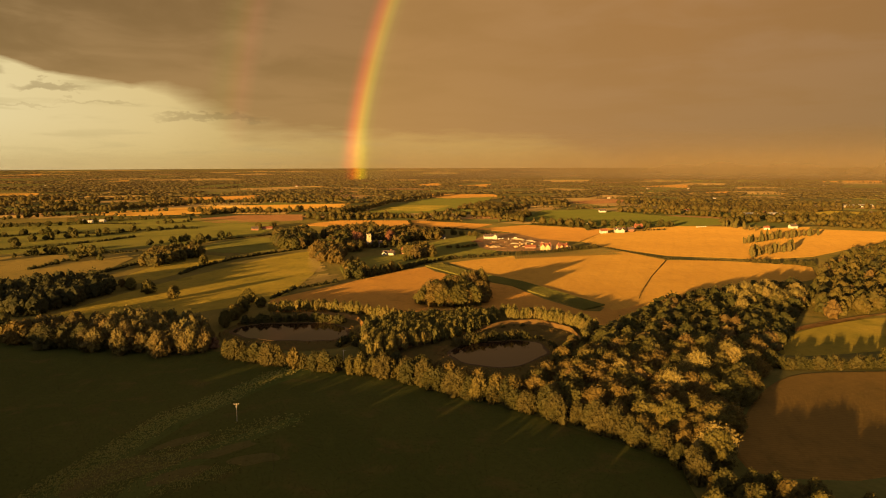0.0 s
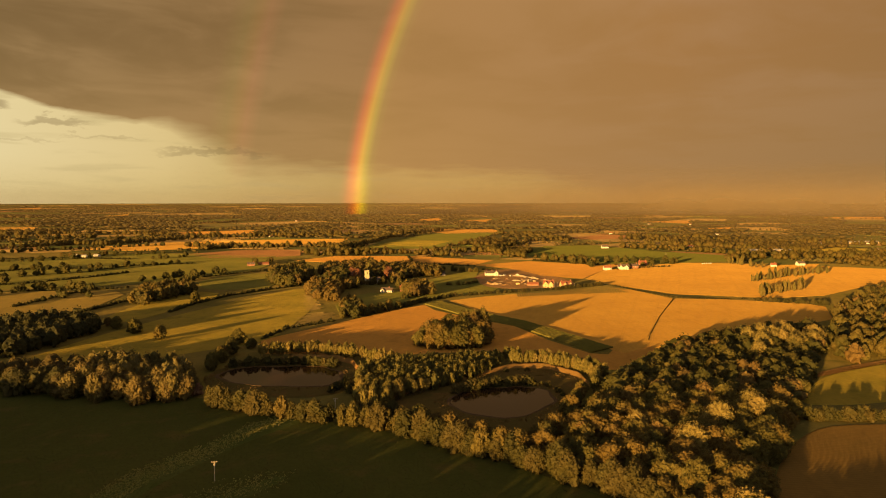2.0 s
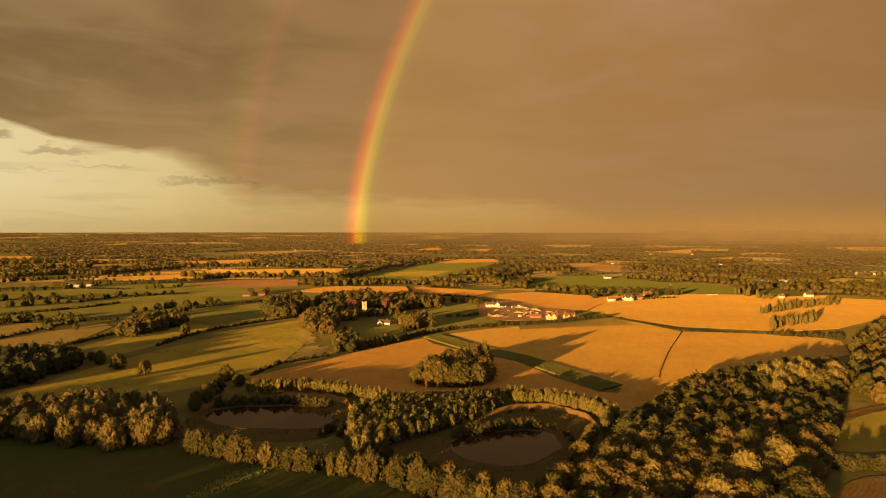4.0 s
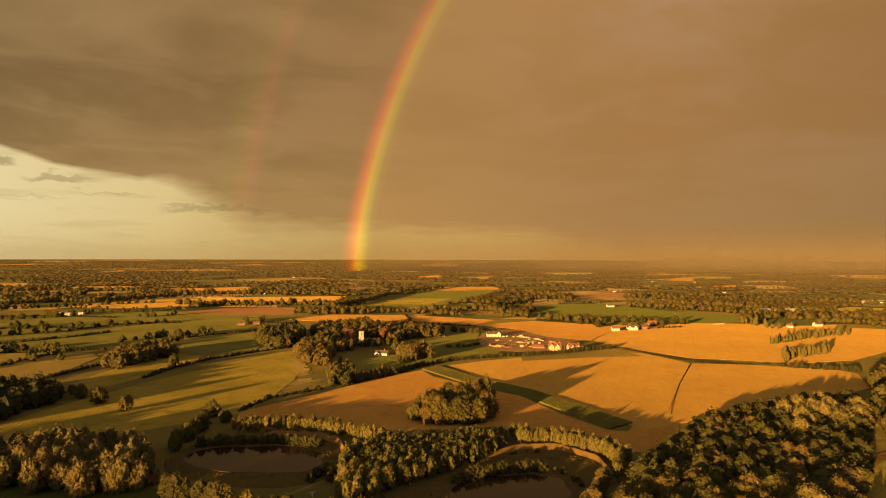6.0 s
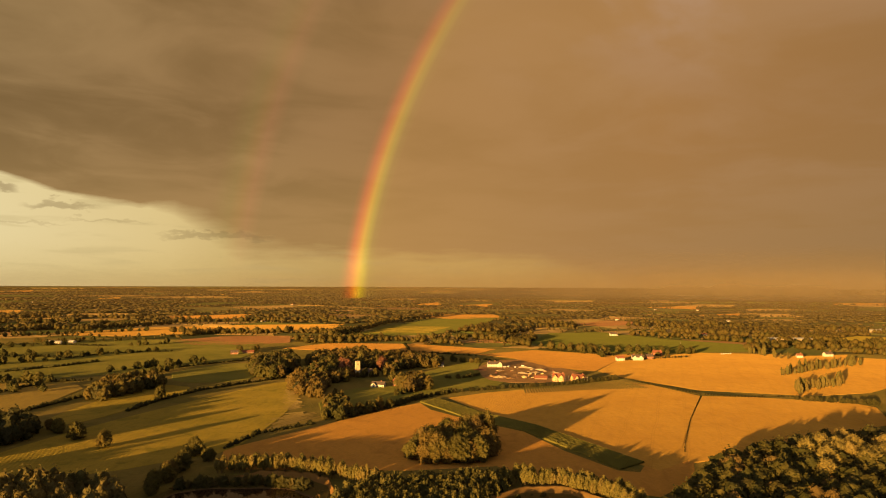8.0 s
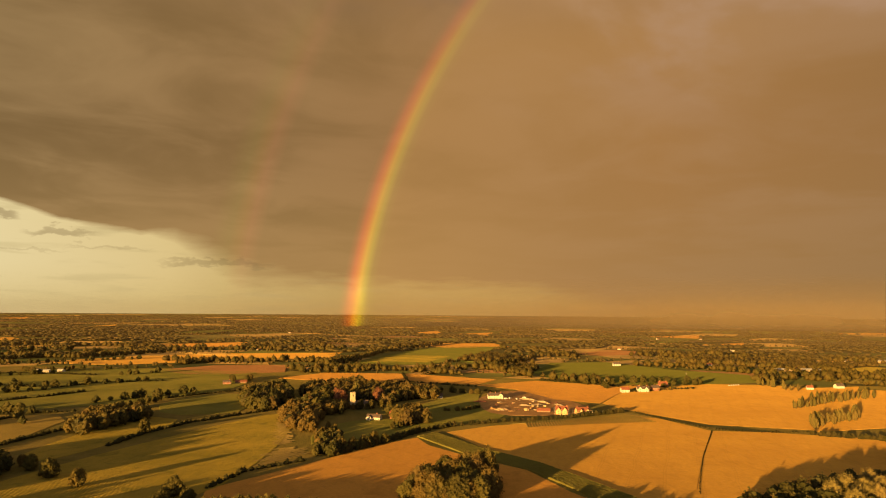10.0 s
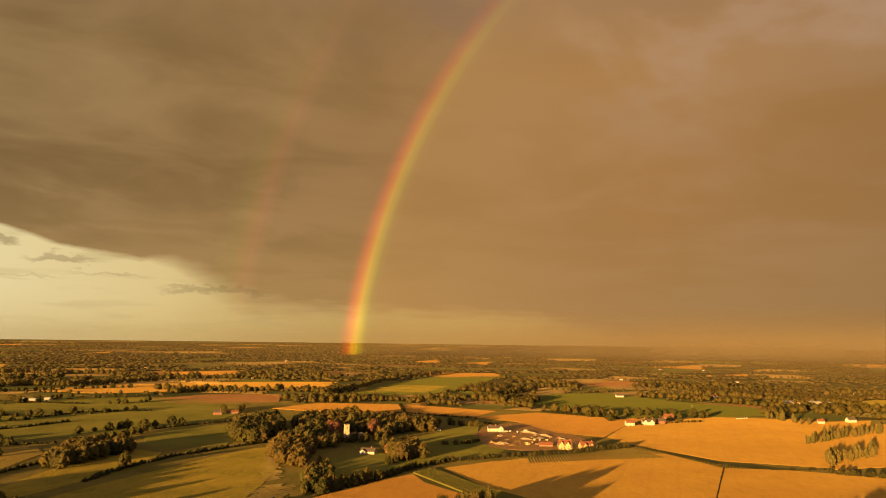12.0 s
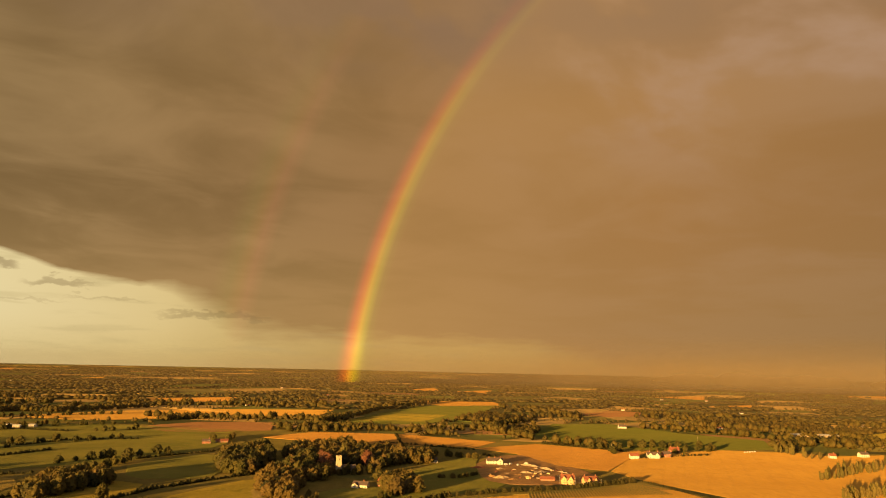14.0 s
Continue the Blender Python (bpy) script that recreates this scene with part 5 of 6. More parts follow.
places += along([(-596, 1360), (-567, 1372), (-525, 1413)], 17, rng, 5, 1.0)
places += along([(210, 1256), (279, 1289), (360, 1311), (424, 1310)], 17, rng, 5, 1.0)
places += along([(241, 1201), (259, 1211)], 17, rng, 5, 1.0)
places += along([(336, 1242), (413, 1274)], 17, rng, 5, 1.0)
places += along([(-974, 1468), (-948, 1548), (-885, 1598), (-828, 1671), (-720, 1750)], 17, rng, 5, 1.0)
places += along([(-723, 1432), (-615, 1489)], 17, rng, 5, 1.0)
places += along([(-74, 907), (-66, 926)], 17, rng, 5, 1.0)
places += along([(-908, 1269), (-800, 1302), (-707, 1376)], 17, rng, 5, 1.0)
places += along([(-679, 1016), (-620, 1078), (-573, 1129)], 17, rng, 5, 1.0)
places += along([(-447, 984), (-407, 1042), (-349, 1107)], 17, rng, 5, 1.0)
places += along([(-574, 793), (-549, 862), (-523, 919)], 17, rng, 5, 1.0)
places += along([(-398, 883), (-374, 955), (-371, 1026)], 17, rng, 5, 1.0)
places += along([(-466, 792), (-461, 867)], 17, rng, 5, 1.0)
oaks.mass("hedgerow_trees", "scattered leafy trees along the pasture hedges", places, rng, (6, 13), 1.2, "trees")
places = []
places += along([(-313, 1466), (-197, 1510), (-70, 1474), (3, 1413)], 7.5, rng, 8, 1.0)
places += along([(-280, 1420), (-166, 1462)], 7.5, rng, 8, 1.0)
places += along([(-48, 1538), (79, 1535), (151, 1381)], 7.5, rng, 8, 1.0)
places += along([(58, 1643), (124, 1469)], 7.5, rng, 8, 1.0)
places += along([(-264, 1615), (-231, 1777), (-172, 2152)], 7.5, rng, 8, 1.0)
places += along([(91, 1765), (208, 1904), (335, 2008)], 7.5, rng, 8, 1.0)
places += along([(98, 1642), (197, 1807)], 7.5, rng, 8, 1.0)
places += along([(530, 1332), (601, 1370), (687, 1341)], 7.5, rng, 8, 1.0)
places += along([(402, 1671), (513, 1628), (591, 1487), (638, 1455)], 7.5, rng, 8, 1.0)
places += along([(491, 1796), (634, 1704), (704, 1550)], 7.5, rng, 8, 1.0)
places += along([(649, 1455), (714, 1395), (832, 1313), (936, 1262)], 7.5, rng, 8, 1.0)
places += along([(683, 1292), (720, 1244), (768, 1211), (875, 1178)], 7.5, rng, 8, 1.0)
places += along([(775, 1620), (755, 1452), (880, 1390)], 7.5, rng, 8, 1.0)
places += along([(167, 1329), (256, 1278)], 7.5, rng, 8, 1.0)
places += along([(-1074, 1806), (-883, 1755), (-771, 1996)], 7.5, rng, 8, 1.0)
places += along([(-1146, 1570), (-1027, 1678), (-967, 1802)], 7.5, rng, 8, 1.0)
places += along([(-964, 1950), (-810, 2055), (-604, 2171), (-351, 2160)], 7.5, rng, 8, 1.0)
places += along([(-660, 1706), (-469, 1679), (-283, 1735)], 7.5, rng, 8, 1.0)
oaks.mass("woodland_belt", "leafy belts of trees between far fields", places, rng, (9, 17), 1.1, "trees", True)
places = []
places += along([(-1587, 2184), (-1376, 2256), (-1148, 2327), (-897, 2184), (-735, 2245)], 10, rng, 14, 1.0)
places += along([(-1432, 1968), (-1230, 2015), (-1054, 2065)], 10, rng, 14, 1.0)
places += along([(-664, 2391), (-481, 2464), (-325, 2226)], 10, rng, 14, 1.0)
places += along([(-177, 2219), (-36, 2567)], 10, rng, 14, 1.0)
places += along([(160, 2350), (294, 2197), (317, 1900)], 10, rng, 14, 1.0)
places += along([(498, 2001), (641, 1940), (756, 1833), (860, 1738)], 10, rng, 14, 1.0)
places += along([(544, 2120), (728, 2050), (875, 1930)], 10, rng, 14, 1.0)
places += along([(927, 1876), (1023, 1777), (1092, 1730), (1229, 1663)], 10, rng, 14, 1.0)
places += along([(813, 1450), (944, 1493)], 10, rng, 14, 1.0)
oaks.mass("woodland_belt", "dark woods beyond the pastures", places, rng, (10, 18), 1.1, "trees", True)
far_country(random.Random(31))
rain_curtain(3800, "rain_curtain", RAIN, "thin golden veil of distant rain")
# stacked sheets of painted haze that wash out the far land
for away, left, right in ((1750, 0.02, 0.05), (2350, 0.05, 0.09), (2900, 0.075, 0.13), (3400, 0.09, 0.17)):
    rain_curtain(away, "drizzle_curtain", build_mist("haze_veil", left, right), "faint warm haze painted over the far woods")

# ---- buildings ----
def gable_body(bm, w, d, eave, ridge):
    """Walls of a house with gables on its two short ends."""
    a = [bm.verts.new(p) for p in ((-w / 2, -d / 2, 0), (w / 2, -d / 2, 0), (w / 2, d / 2, 0), (-w / 2, d / 2, 0))]
    b = [bm.verts.new((v.co.x, v.co.y, eave)) for v in a]
    l, r = bm.verts.new((-w / 2, 0, ridge)), bm.verts.new((w / 2, 0, ridge))
    for i, j in ((0, 1), (2, 3)):
        bm.faces.new((a[i], a[j], b[j], b[i]))
    bm.faces.new((a[1], a[2], b[2], r, b[1]))
    bm.faces.new((a[3], a[0], b[0], l, b[3]))
    bm.faces.new((b[0], b[1], r, l))
    bm.faces.new((b[2], b[3], l, r))
    bmesh.ops.recalc_face_normals(bm, faces=bm.faces[:])


def gable_roof(bm, w, d, eave, ridge, over=0.4, thick=0.28):
    slope = (ridge - eave) / (d / 2)
    for side in (-1, 1):
        y0, y1 = side * (d / 2 + over), 0.0
        z0, z1 = eave - over * slope + 0.03, ridge + 0.03
        vs = [bm.verts.new((x, y, z + up)) for up in (0, thick) for x, y, z in ((-w / 2 - over, y0, z0), (w / 2 + over, y0, z0), (w / 2 + over, y1, z1), (-w / 2 - over, y1, z1))]
        for q in ((0, 1, 2, 3), (4, 5, 6, 7), (0, 1, 5, 4), (1, 2, 6, 5), (2, 3, 7, 6), (3, 0, 4, 7)):
            bm.faces.new([vs[i] for i in q])
    bmesh.ops.recalc_face_normals(bm, faces=bm.faces[:])


def opening(parent, name, x, y, z, w, h, out, frame_of, pane_of):
    """A window or door set on a wall that faces -y or +y (out = -1 or 1)."""
    bm = bmesh.new()
    t = 0.09
    for x0, x1, z0, z1 in ((x - w / 2, x + w / 2, z, z + t), (x - w / 2, x + w / 2, z + h - t, z + h), (x - w / 2, x - w / 2 + t, z + t, z + h - t), (x + w / 2 - t, x + w / 2, z + t, z + h - t), (x - t / 2, x + t / 2, z + t, z + h - t)):
        box(bm, x0, min(y, y + out * 0.12), z0, x1, max(y, y + out * 0.12), z1)
    win = part(name, bm, frame_of, parent)
    bm = bmesh.new()
    box(bm, x - w / 2 + t, min(y + out * 0.004, y + out * 0.05), z + t, x + w / 2 - t, max(y + out * 0.004, y + out * 0.05), z + h - t)
    part("pane", bm, pane_of, win)


def house(name, label, x, y, turn, w, d, eave, ridge, wall_of, roof_of, chimneys=(), windows=3, storeys=2, wings=(), group=""):
    home = tagged(empty(name, x, y, turn), label, "house", group)
    bm = bmesh.new()
    gable_body(bm, w, d, eave, ridge)
    part("wall", bm, wall_of, home)
    bm = bmesh.new()
    gable_roof(bm, w, d, eave, ridge)
    roof = part("roof", bm, roof_of, home)
    for cx in chimneys:
        bm = bmesh.new()
        box(bm, cx - 0.45, -0.35, ridge - 0.8, cx + 0.45, 0.35, ridge + 1.3)
        box(bm, cx - 0.55, -0.45, ridge + 1.3, cx + 0.55, 0.45, ridge + 1.5)
        cone(bm, (cx - 0.2, 0, ridge + 1.5), (cx - 0.2, 0, ridge + 1.95), 0.13, 0.11)
        cone(bm, (cx + 0.2, 0, ridge + 1.5), (cx + 0.2, 0, ridge + 1.95), 0.13, 0.11)
        part("chimney", bm, BRICK, roof)
    for out in (-1, 1):
        for s in range(storeys):
            for i in range(windows):
                wx = -w / 2 + w * (i + 0.5) / windows
                if s == 0 and i == windows // 2:
                    opening(home, "door", wx, out * d / 2, 0.05, 1.0, 2.05, out, WOOD, WOOD)
                else:
                    opening(home, "window", wx, out * d / 2, 0.9 + 2.6 * s, 1.3, 1.15, out, RENDER_WHITE, GLASS)
    for wx, wide, deep, e, r in wings:
        # a cross wing whose gable looks forward
        sub = bmesh.new()
        gable_body(sub, deep, wide, e, r)
        bmesh.ops.rotate(sub, verts=sub.verts[:], cent=(0, 0, 0), matrix=Matrix.Rotation(radians(90), 3, "Z"))
        bmesh.ops.translate(sub, verts=sub.verts[:], vec=(wx, -d / 2 - deep / 2 + 1.0, 0.004))
        part("gable_wing", sub, wall_of, home)
        sub = bmesh.new()
        gable_roof(sub, deep + 2.0, wide, e, r, 0.3)
        bmesh.ops.rotate(sub, verts=sub.verts[:], cent=(0, 0, 0), matrix=Matrix.Rotation(radians(90), 3, "Z"))
        bmesh.ops.translate(sub, verts=sub.verts[:], vec=(wx, -d / 2 - deep / 2 + 2.0, 0.006))
        part("roof", sub, roof_of, home)
        opening(home, "window", wx, -d / 2 - deep + 1.0, 0.9, 1.5, 1.2, -1, RENDER_WHITE, GLASS)
        opening(home, "window", wx, -d / 2 - deep + 1.0, 3.4, 1.2, 1.1, -1, RENDER_WHITE, GLASS)
    return home


def barn(name, label, x, y, turn, w, d, eave, ridge, wall_of, roof_of, bays=3):
    shed = tagged(empty(name, x, y, turn), label, "shed")
    bm = bmesh.new()
    gable_body(bm, w, d, eave, ridge)
    part("wall", bm, wall_of, shed)
    bm = bmesh.new()
    gable_roof(bm, w, d, eave, ridge, 0.5, 0.2)
    part("roof", bm, roof_of, shed)
    for i in range(bays):
        bx = -w / 2 + w * (i + 0.5) / bays
        bm = bmesh.new()
        box(bm, bx - w / bays * 0.32, -d / 2 - 0.10, 0.02, bx + w / bays * 0.32, -d / 2 - 0.003, min(eave - 0.3, 3.2))
        for n in range(4):
            gx = bx - w / bays * 0.32 + w / bays * 0.16 * (n + 0.5)
            box(bm, gx - 0.06, -d / 2 - 0.14, 0.02, gx + 0.06, -d / 2 - 0.10, min(eave - 0.3, 3.2))
        part("door", bm, WOOD, shed)
    return shed


def church(x, y, turn):
    kirk = tagged(empty("church", x, y, turn), "pale flint church with square battlemented tower among trees", "church")
    bm = bmesh.new()
    box(bm, -2.6, -2.6, 0, 2.6, 2.6, 18.0)
    box(bm, -2.8, -2.8, 11.2, 2.8, 2.8, 11.5)
    box(bm, -2.8, -2.8, 17.7, 2.8, 2.8, 18.004)
    for sx in (-1, 1):
        for sy in (-1, 1):
            box(bm, sx * 2.5 - 0.5, sy * 2.5 - 0.5, 0, sx * 2.5 + 0.5, sy * 2.5 + 0.5, 10.5)
    tower = part("tower", bm, STONE, kirk)
    for k in range(4):
        for i in range(3):
            o = -2.1 + 2.1 * i
            bm = bmesh.new()
            cx, cy = ((o, -2.55), (o, 2.55), (-2.55, o), (2.55, o))[k]
            box(bm, cx - 0.5, cy - 0.25, 18.0, cx + 0.5, cy + 0.25, 19.1) if k < 2 else box(bm, cx - 0.24, cy - 0.5, 18.0, cx + 0.24, cy + 0.5, 19.1)
            part("merlon", bm, STONE, tower)
    for out in (-1, 1):
        opening(kirk, "belfry_window", 0, out * 2.6, 14.0, 1.3, 2.4, out, STONE, GLASS)
        opening(kirk, "window", 0, out * 2.6, 5.0, 0.8, 1.8, out, STONE, GLASS)
    bm = bmesh.new()
    gable_body(bm, 16, 7.5, 5.0, 9.0)
    bmesh.ops.translate(bm, verts=bm.verts[:], vec=(10.7, 0, 0))
    part("nave", bm, STONE, kirk)
    bm = bmesh.new()
    gable_roof(bm, 16, 7.5, 5.0, 9.0)
    bmesh.ops.translate(bm, verts=bm.verts[:], vec=(10.7, 0, 0))
    part("roof", bm, SLATE, kirk)


church(-117, 968, 20)
house("bungalow", "low white house with brown hipped roof beside a lawn", -81, 880, -12, 15, 9, 3.2, 6.0, RENDER_WHITE, SLATE, (3.0,), 5, 1, [(-4.0, 6.0, 4.0, 3.1, 5.2)])
house("brick_house", "red brick house with dormer windows near the bungalow", -60, 893, -8, 11, 8, 3.0, 6.8, BRICK, TILE, (-4.0,), 3, 1, [(-2.6, 2.6, 1.6, 3.4, 5.6), (2.6, 2.6, 1.6, 3.4, 5.6)])
house("cottage", "small white cottage at the edge of the paddock", -14, 1073, 8, 9, 6, 3.6, 6.4, RENDER_WHITE, SLATE, (-3.4,), 3, 1)
house("white_house", "long white farmhouse with several chimneys by the site", 62, 1072, 5, 20, 8, 4.6, 7.6, RENDER_WHITE, SLATE, (-7.0, 0.5, 7.5), 6, 2, [(6.5, 6.0, 4.5, 4.9, 7.8)])
for hx, hy, turn, wide in ((130, 934, -10, 14), (152, 926, 12, 15)):
    house("new_house", "new cream house with red tiled roof and twin gables", hx, hy, turn, wide, 9, 5.0, 9.2, TIMBER, TILE, (-wide / 2 + 1.2, wide / 2 - 1.5), 3, 2, [(-wide * 0.25, 5.0, 3.0, 5.0, 8.4), (wide * 0.25, 5.0, 3.0, 5.0, 8.4)], "new houses")
    rig = tagged(empty("scaffold", hx, hy, turn), "pole scaffolding standing round a new house", "scaffold", "scaffolds")
    for k in range(5):
        for side in (-1, 1):
            bm = bmesh.new()
            px, py = -wide / 2 - 1.2 + (wide + 2.4) * k / 4, side * 8.4
            cone(bm, (px, py, 0), (px, py, 7.4), 0.06, 0.06, 6)
            part("post", bm, METAL, rig)
    for z in (2.2, 4.4, 6.6):
        for side in (-1, 1):
            bm = bmesh.new()
            box(bm, -wide / 2 - 1.5, side * 8.4 - 0.45, z, wide / 2 + 1.5, side * 8.4 - 0.07, z + 0.07)
            part("walkway", bm, TIMBER, rig)
barn("low_barn", "long low building with new red tiled roof", 111, 949, -6, 15, 6, 2.4, 4.6, BRICK, TILE, 4)
house("house", "white cottage with red tiled roof above the wheat", 259, 1158, 6, 12, 7, 4.6, 7.8, RENDER_WHITE, TILE, (4.5,), 3, 2, group="lane houses")
house("house", "cream house with steep gables above the wheat", 288, 1168, -4, 17, 8, 5.0, 8.6, RENDER_WHITE, SLATE, (-5.0, 6.0), 4, 2, [(-4.5, 5.0, 2.5, 5.0, 8.0), (4.5, 5.0, 2.5, 5.0, 8.0)], "lane houses")
house("house", "brown brick house among hedges above the wheat", 311, 1184, 10, 11, 8, 4.8, 8.2, BRICK, SLATE, (3.5,), 3, 2, group="lane houses")
house("house", "red roofed brick house behind the lane", 340, 1240, -8, 14, 8, 4.8, 8.4, BRICK, TILE, (-5.0, 5.0), 4, 2, group="lane houses")
house("house", "white house among poplars far off", 618, 1238, 12, 14, 8, 4.8, 8.0, RENDER_WHITE, SLATE, (4.0,), 4, 2, group="far houses")
house("house", "white house among poplars far off", 560, 1215, -10, 9, 7, 4.0, 7.0, RENDER_WHITE, TILE, (2.0,), 3, 2, group="far houses")
house("house", "white house at the edge of the green field", 368, 1664, 5, 16, 9, 4.8, 8.6, RENDER_WHITE, SLATE, (5.0,), 4, 2, group="far houses")
house("farmhouse", "brick farmhouse with brown roof beside dark trees", -352, 1222, 20, 12, 8, 3.6, 6.8, BRICK, SLATE, (4.0,), 4, 2)
barn("farm_shed", "low farm shed with rusty red roof", -335, 1240, 20, 18, 8, 3.2, 5.4, BRICK, TILE, 4)
for sx, sy, w in ((-766, 1408, 13), (-744, 1396, 17), (-722, 1410, 11)):
    tagged(barn("farm_shed", "long pale farm shed by the pasture", sx, sy, 8 - w * 3 % 17, w, 9, 3.8, 5.6, RENDER_WHITE, METAL, 5), group="pale sheds")
for sx, w in ((690, 46), (745, 40)):
    barn("farm_shed", "very long low shed with pale roof", sx, 1566, -4, w, 18, 4.0, 6.0, CONCRETE, METAL, 7)
for sx, sy, w in ((1010, 1850, 40), (1060, 1840, 34), (1110, 1858, 44)):
    barn("warehouse", "distant pale warehouse among trees", sx, sy, -12, w, 20, 5.0, 7.0, CONCRETE, METAL, 6)
random.seed(5)
for k in range(30):
    r, a = random.uniform(1750, 3900), radians(random.uniform(-33, 33))
    hx, hy = r * math.sin(a), r * math.cos(a)
    if any(inside((hx, hy), o) for o in OPEN):
        continue
    h = house("far_house", "small pale house far off among trees", hx, hy, random.uniform(-40, 40), random.uniform(10, 18), 8, 5.0, 8.2, RENDER_WHITE, random.choice((TILE, SLATE)), (2.0,), 2, 1, group="far houses")
    f = 0.75 * max(0.4, shrink(hx, hy))
    h.scale = (f, f, f)


# ---- building site ----
def mound(name, label, x, y, turn, w, d, h, material, seed, category="mound"):
    bm = bmesh.new()
    n = 14
    rows = []
    for i in range(n + 1):
        row = []
        for j in range(n + 1):
            u, v = i / n * 2 - 1, j / n * 2 - 1
            fall = max(0.0, 1 - (u * u + v * v))
            z = h * fall * (0.65 + 0.7 * noise.noise(Vector((u * 3 + seed, v * 3, seed)))) - 0.05
            row.append(bm.verts.new((u * w / 2, v * d / 2, max(-0.05, z))))
        rows.append(row)
    for i in range(n):
        for j in range(n):
            bm.faces.new((rows[i][j], rows[i + 1][j], rows[i + 1][j + 1], rows[i][j + 1]))
    ob = link(name, bm, material)
    ob.matrix_basis = pose(x, y, 0.1, 0, 0, turn)
    return tagged(ob, label, category)


for x, y, turn, w, d, h, m in ((104, 1062, -40, 40, 9, 3.0, CONCRETE), (122, 1035, -60, 34, 8, 2.6, CONCRETE), (112, 1010, 15, 26, 9, 2.0, CONCRETE), (95, 1002, -20, 20, 8, 2.4, CONCRETE), (138, 1010, -55, 22, 6, 2.0, CONCRETE)):
    mound("rubble_mound", "long heap of pale rubble on bare earth", x, y, turn, w, d, h, m, x * 0.1, "heap")
for x, y, turn, w, d, h, m in ((62, 962, 20, 22, 12, 3.2, TIMBER), (52, 970, -10, 14, 9, 2.6, EARTH), (74, 952, 30, 16, 8, 2.0, EARTH), (40, 1035, 0, 22, 9, 2.4, TILE), (84, 985, 10, 16, 7, 1.5, EARTH)):
    mound("earth_mound", "heap of dug earth and rubble", x, y, turn, w, d, h, m, x * 0.13, "heap")

heaps = random.Random(21)
for k in range(26):
    x, y = heaps.uniform(48, 140), heaps.uniform(950, 1060)
    mound("rubble_mound", "small heap of broken rubble on bare earth", x, y, heaps.uniform(0, 180), heaps.uniform(4, 11), heaps.uniform(3, 6), heaps.uniform(0.8, 1.9), heaps.choice((CONCRETE, TIMBER, EARTH, TILE)), x * 0.17, "heap")


def van(x, y, turn, paint, label):
    car = tagged(empty("van", x, y, turn), label, "van", "parked vans")
    bm = bmesh.new()
    box(bm, -2.6, -0.95, 0.45, 1.5, 0.95, 2.3, 0.15)
    box(bm, 1.4, -0.92, 0.45, 2.6, 0.92, 1.4, 0.12)
    body = part("body", bm, paint, car)
    bm = bmesh.new()
    box(bm, 1.42, -0.8, 1.42, 1.7, 0.8, 2.1)
    part("windscreen", bm, GLASS, car)
    for wx in (-1.7, 1.7):
        for side in (-1, 1):
            bm = bmesh.new()
            cone(bm, (wx, side * 0.72, 0.36), (wx, side * 0.96, 0.36), 0.36, 0.36, 12)
            part("wheel", bm, GLASS, car)


for k, (x, y) in enumerate(((76, 1066), (82, 1070), (90, 1064), (-22, 1070), (102, 1078))):
    van(x, y, 20 + 35 * k, (METAL, RENDER_WHITE)[k % 2], "pale van parked on the building site")
random.seed(11)
for k in range(14):
    x, y = random.uniform(88, 135), random.uniform(955, 1020)
    bm = bmesh.new()
    for n in range(random.randint(3, 6)):
        box(bm, -1.8, -0.8, 0.12 + n * 0.34, 1.8, 0.8, 0.12 + n * 0.34 + 0.28)
        for q in (-1.4, 0, 1.4):
            box(bm, q - 0.1, -0.75, 0.02 + n * 0.34, q + 0.1, 0.75, 0.12 + n * 0.34 - 0.003)
    ob = link("board_pile", bm, random.choice((TIMBER, CONCRETE)))
    ob.matrix_basis = pose(x, y, 0.40, 0, 0, random.uniform(0, 180))
    tagged(ob, "stack of pale boards on bare earth", "stack", "building stacks")
for k in range(5):
    x, y = 454 + 4.8 * k, 1262 + 2.4 * k
    bm = bmesh.new()
    box(bm, -1.2, -0.9, 0.3, 1.2, 0.9, 1.9, 0.25)
    for wx in (-0.8, 0.8):
        box(bm, wx - 0.25, -0.9, 0.0, wx + 0.25, 0.9, 0.32)
    ob = link("white_trailer", bm, RENDER_WHITE)
    ob.matrix_basis = pose(x, y, 0.1, 0, 0, 25)
    tagged(ob, "small white trailer at the edge of wheat", "trailer", "white trailers")


# ---- poles ----
def pole(x, y, turn, high=9.0, arm=True):
    post = tagged(empty("utility_pole", x, y, turn), "weathered wooden utility pole with crossarm in a field" if arm else "thin bare wooden pole in a field", "pole")
    bm = bmesh.new()
    cone(bm, (0, 0, -0.3), (0, 0, high), 0.17 if arm else 0.06, 0.11 if arm else 0.035, 10)
    part("post", bm, POLEWOOD if arm else BARK, post)
    if arm:
        bm = bmesh.new()
        box(bm, -1.25, -0.20, high - 0.55, 1.25, -0.06, high - 0.38)
        part("crossarm", bm, POLEWOOD, post)
        for ix in (-1.1, 0.0, 1.1):
            bm = bmesh.new()
            cone(bm, (ix, -0.13, high - 0.38), (ix, -0.13, high - 0.1), 0.09, 0.06, 8)
            part("insulator", bm, CERAMIC, post)
        bm = bmesh.new()
        box(bm, -0.35, 0.12, high - 2.2, 0.35, 0.5, high - 1.3, 0.05)
        part("transformer_box", bm, CERAMIC, post)


# pale wood with sunlight put into its colour, since the near pole stands shaded
POLEWOOD = plain("sunlit_pole_wood", (0.46, 0.37, 0.27), (0.54, 0.44, 0.33), 2.0)
pole(-99, 295, 10)
pole(-64, 386, 10)
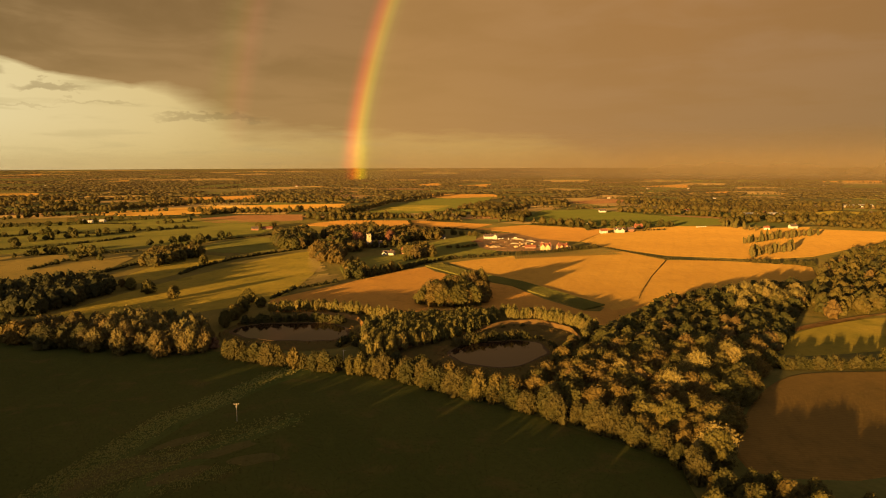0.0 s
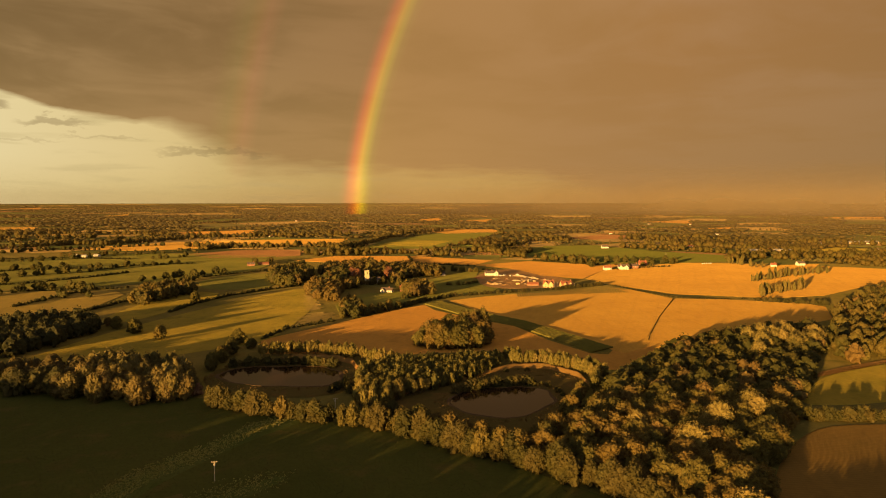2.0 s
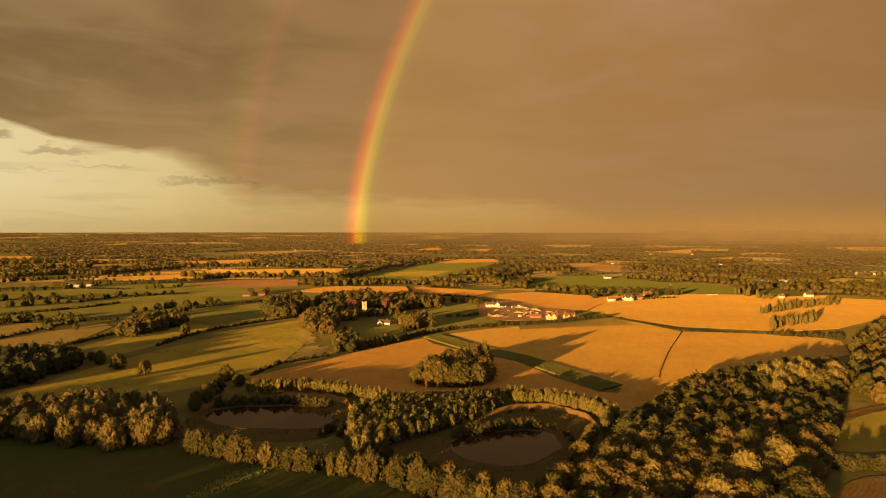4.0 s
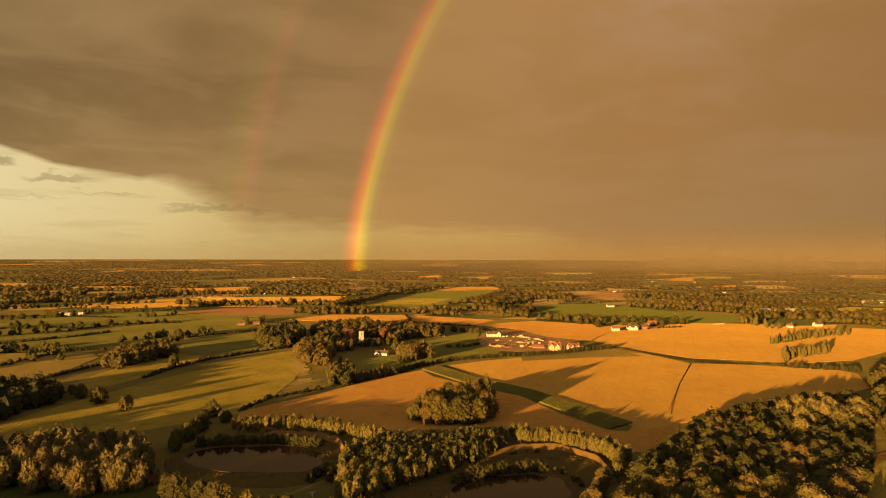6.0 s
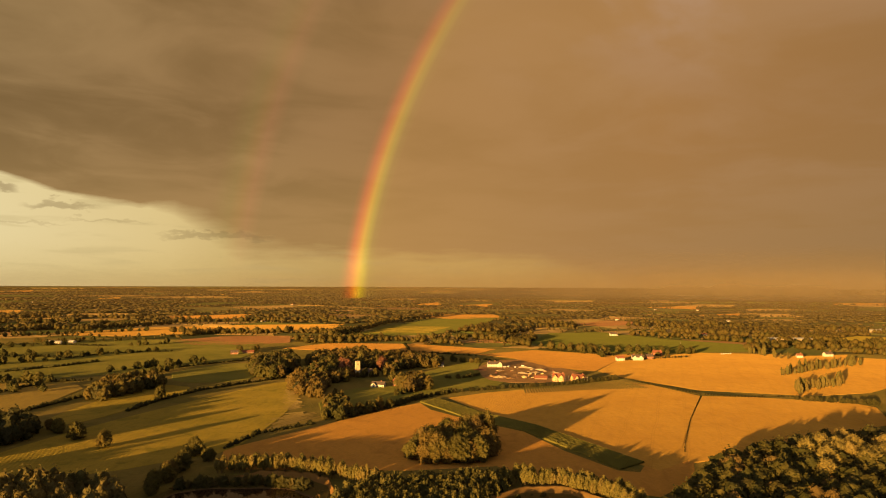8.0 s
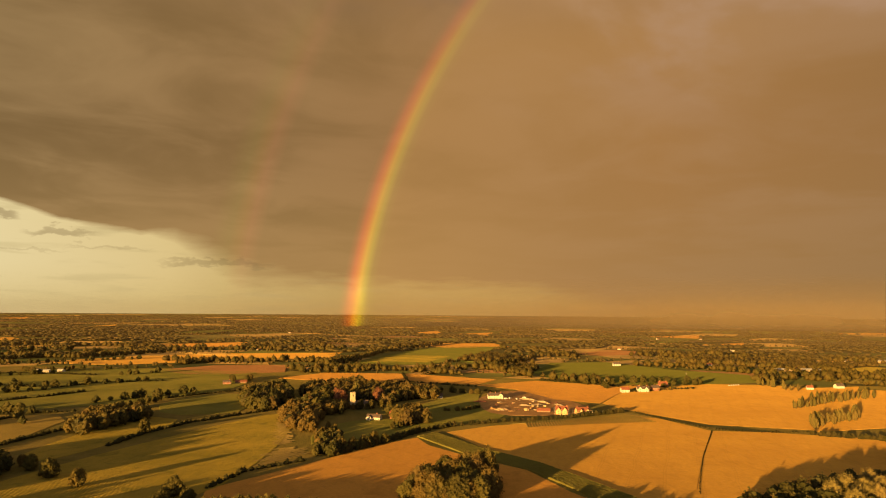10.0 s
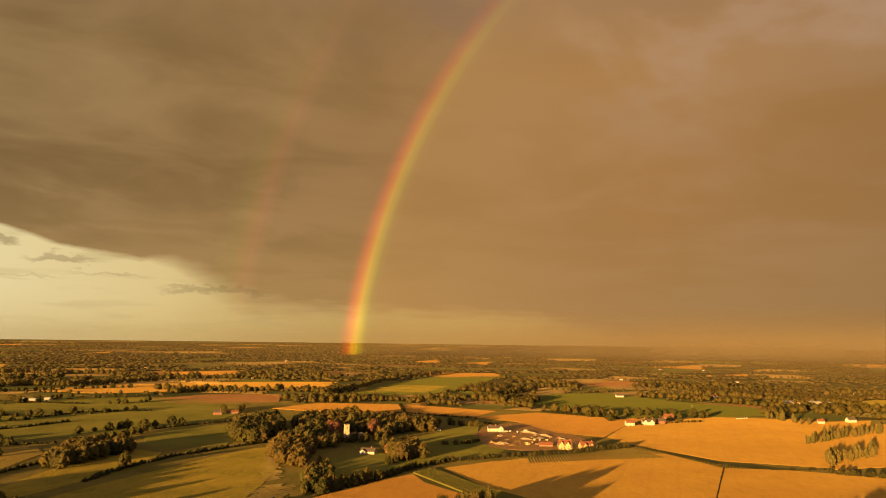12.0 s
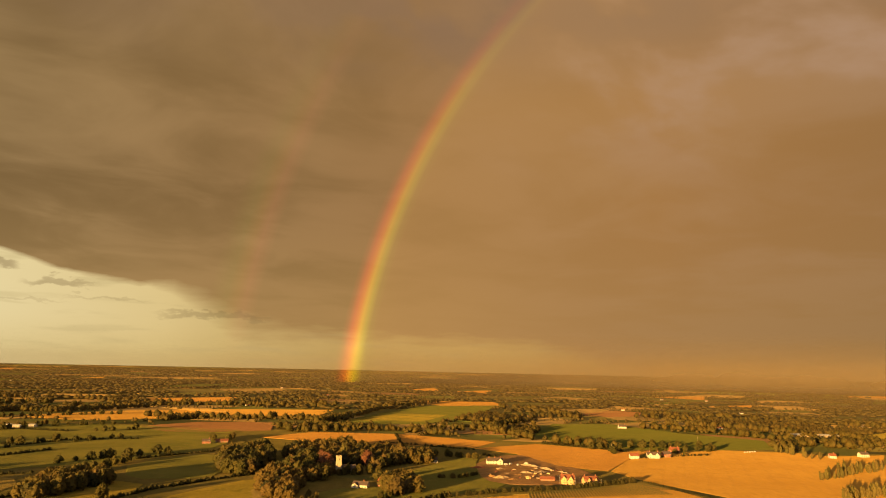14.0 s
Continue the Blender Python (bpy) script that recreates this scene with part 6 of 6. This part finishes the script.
pole(-69, 243, 0, 8.0, False)
pole(-106, 391, 0, 5.0, False)
for px, py in ((330, 1330), (430, 1395), (250, 1250)):
    pole(px, py, 30, 10.0)


# ---- weeds and small growth ----
def tufts(name, label, places, size, material, rng):
    V, F = [], []
    for x, y in places:
        for _ in range(4):
            a, s = rng.uniform(0, 6.283), size * rng.uniform(0.5, 1.4)
            ox, oy = x + rng.uniform(-0.5, 0.5), y + rng.uniform(-0.5, 0.5)
            k = len(V)
            V += [(ox - s * 0.5 * math.cos(a), oy - s * 0.5 * math.sin(a), 0.24), (ox + s * 0.5 * math.cos(a), oy + s * 0.5 * math.sin(a), 0.25), (ox + rng.uniform(-0.3, 0.3) * s, oy + rng.uniform(-0.3, 0.3) * s, 0.28 + s)]
            F.append((k, k + 1, k + 2))
    return tagged(raw(name, V, F, material), label, "weeds", kind="stuff")


# pale weeds made paler still: grazing sun is put into their colour
WEED = foliage("pale_sunlit_weeds", (0.230, 0.258, 0.058), (0.360, 0.352, 0.082), (0.380, 0.322, 0.090))
rng = random.Random(3)
weeds = []
weeds += along([(-149, 222), (-140, 262), (-132, 300), (-113, 332)], 0.03, rng, 7, 0.7)
weeds += along([(-127, 222), (-119, 246), (-110, 262), (-94, 280), (-74, 300)], 0.06, rng, 8, 0.7)
weeds += along([(-113, 332), (-101, 365), (-80, 387)], 0.06, rng, 6, 0.7)
weeds += along([(-107, 227), (-98, 236), (-88, 246)], 0.05, rng, 5, 0.7)
weeds += along([(-144, 236), (-131, 243), (-114, 256)], 0.05, rng, 10, 0.7)
weeds += along([(-99, 294), (-96, 296)], 0.4, rng, 1.5, 0.7)

tufts("weed_drift", "pale yellow weeds in drifts across the dark field", weeds, 0.40, WEED, rng)

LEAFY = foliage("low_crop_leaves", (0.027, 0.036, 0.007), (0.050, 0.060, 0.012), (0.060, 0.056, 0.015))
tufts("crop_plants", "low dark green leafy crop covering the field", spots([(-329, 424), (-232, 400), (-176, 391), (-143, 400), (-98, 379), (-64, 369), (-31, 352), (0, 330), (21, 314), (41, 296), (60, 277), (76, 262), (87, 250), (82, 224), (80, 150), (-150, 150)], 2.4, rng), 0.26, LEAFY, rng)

REED = foliage("dry_reeds", (0.13, 0.085, 0.024), (0.21, 0.13, 0.035), (0.20, 0.12, 0.034))
margin = []
for line in ([(-160, 458), (-156, 488), (-128, 497), (-96, 498), (-73, 484), (-66, 456), (-76, 436), (-106, 432), (-140, 438), (-160, 458)], [(-9, 404), (4, 434), (26, 443), (52, 446), (66, 431), (63, 408), (48, 381), (28, 372), (7, 378), (-9, 404)], [(-50, 398), (-15, 432), (12, 457), (41, 478), (62, 476), (79, 458)]):
    margin += along(line, 0.5, rng, 3.5, 0.8)
tufts("reed_tufts", "tufts of dry reed and grass round the ponds", margin, 0.8, REED, rng)
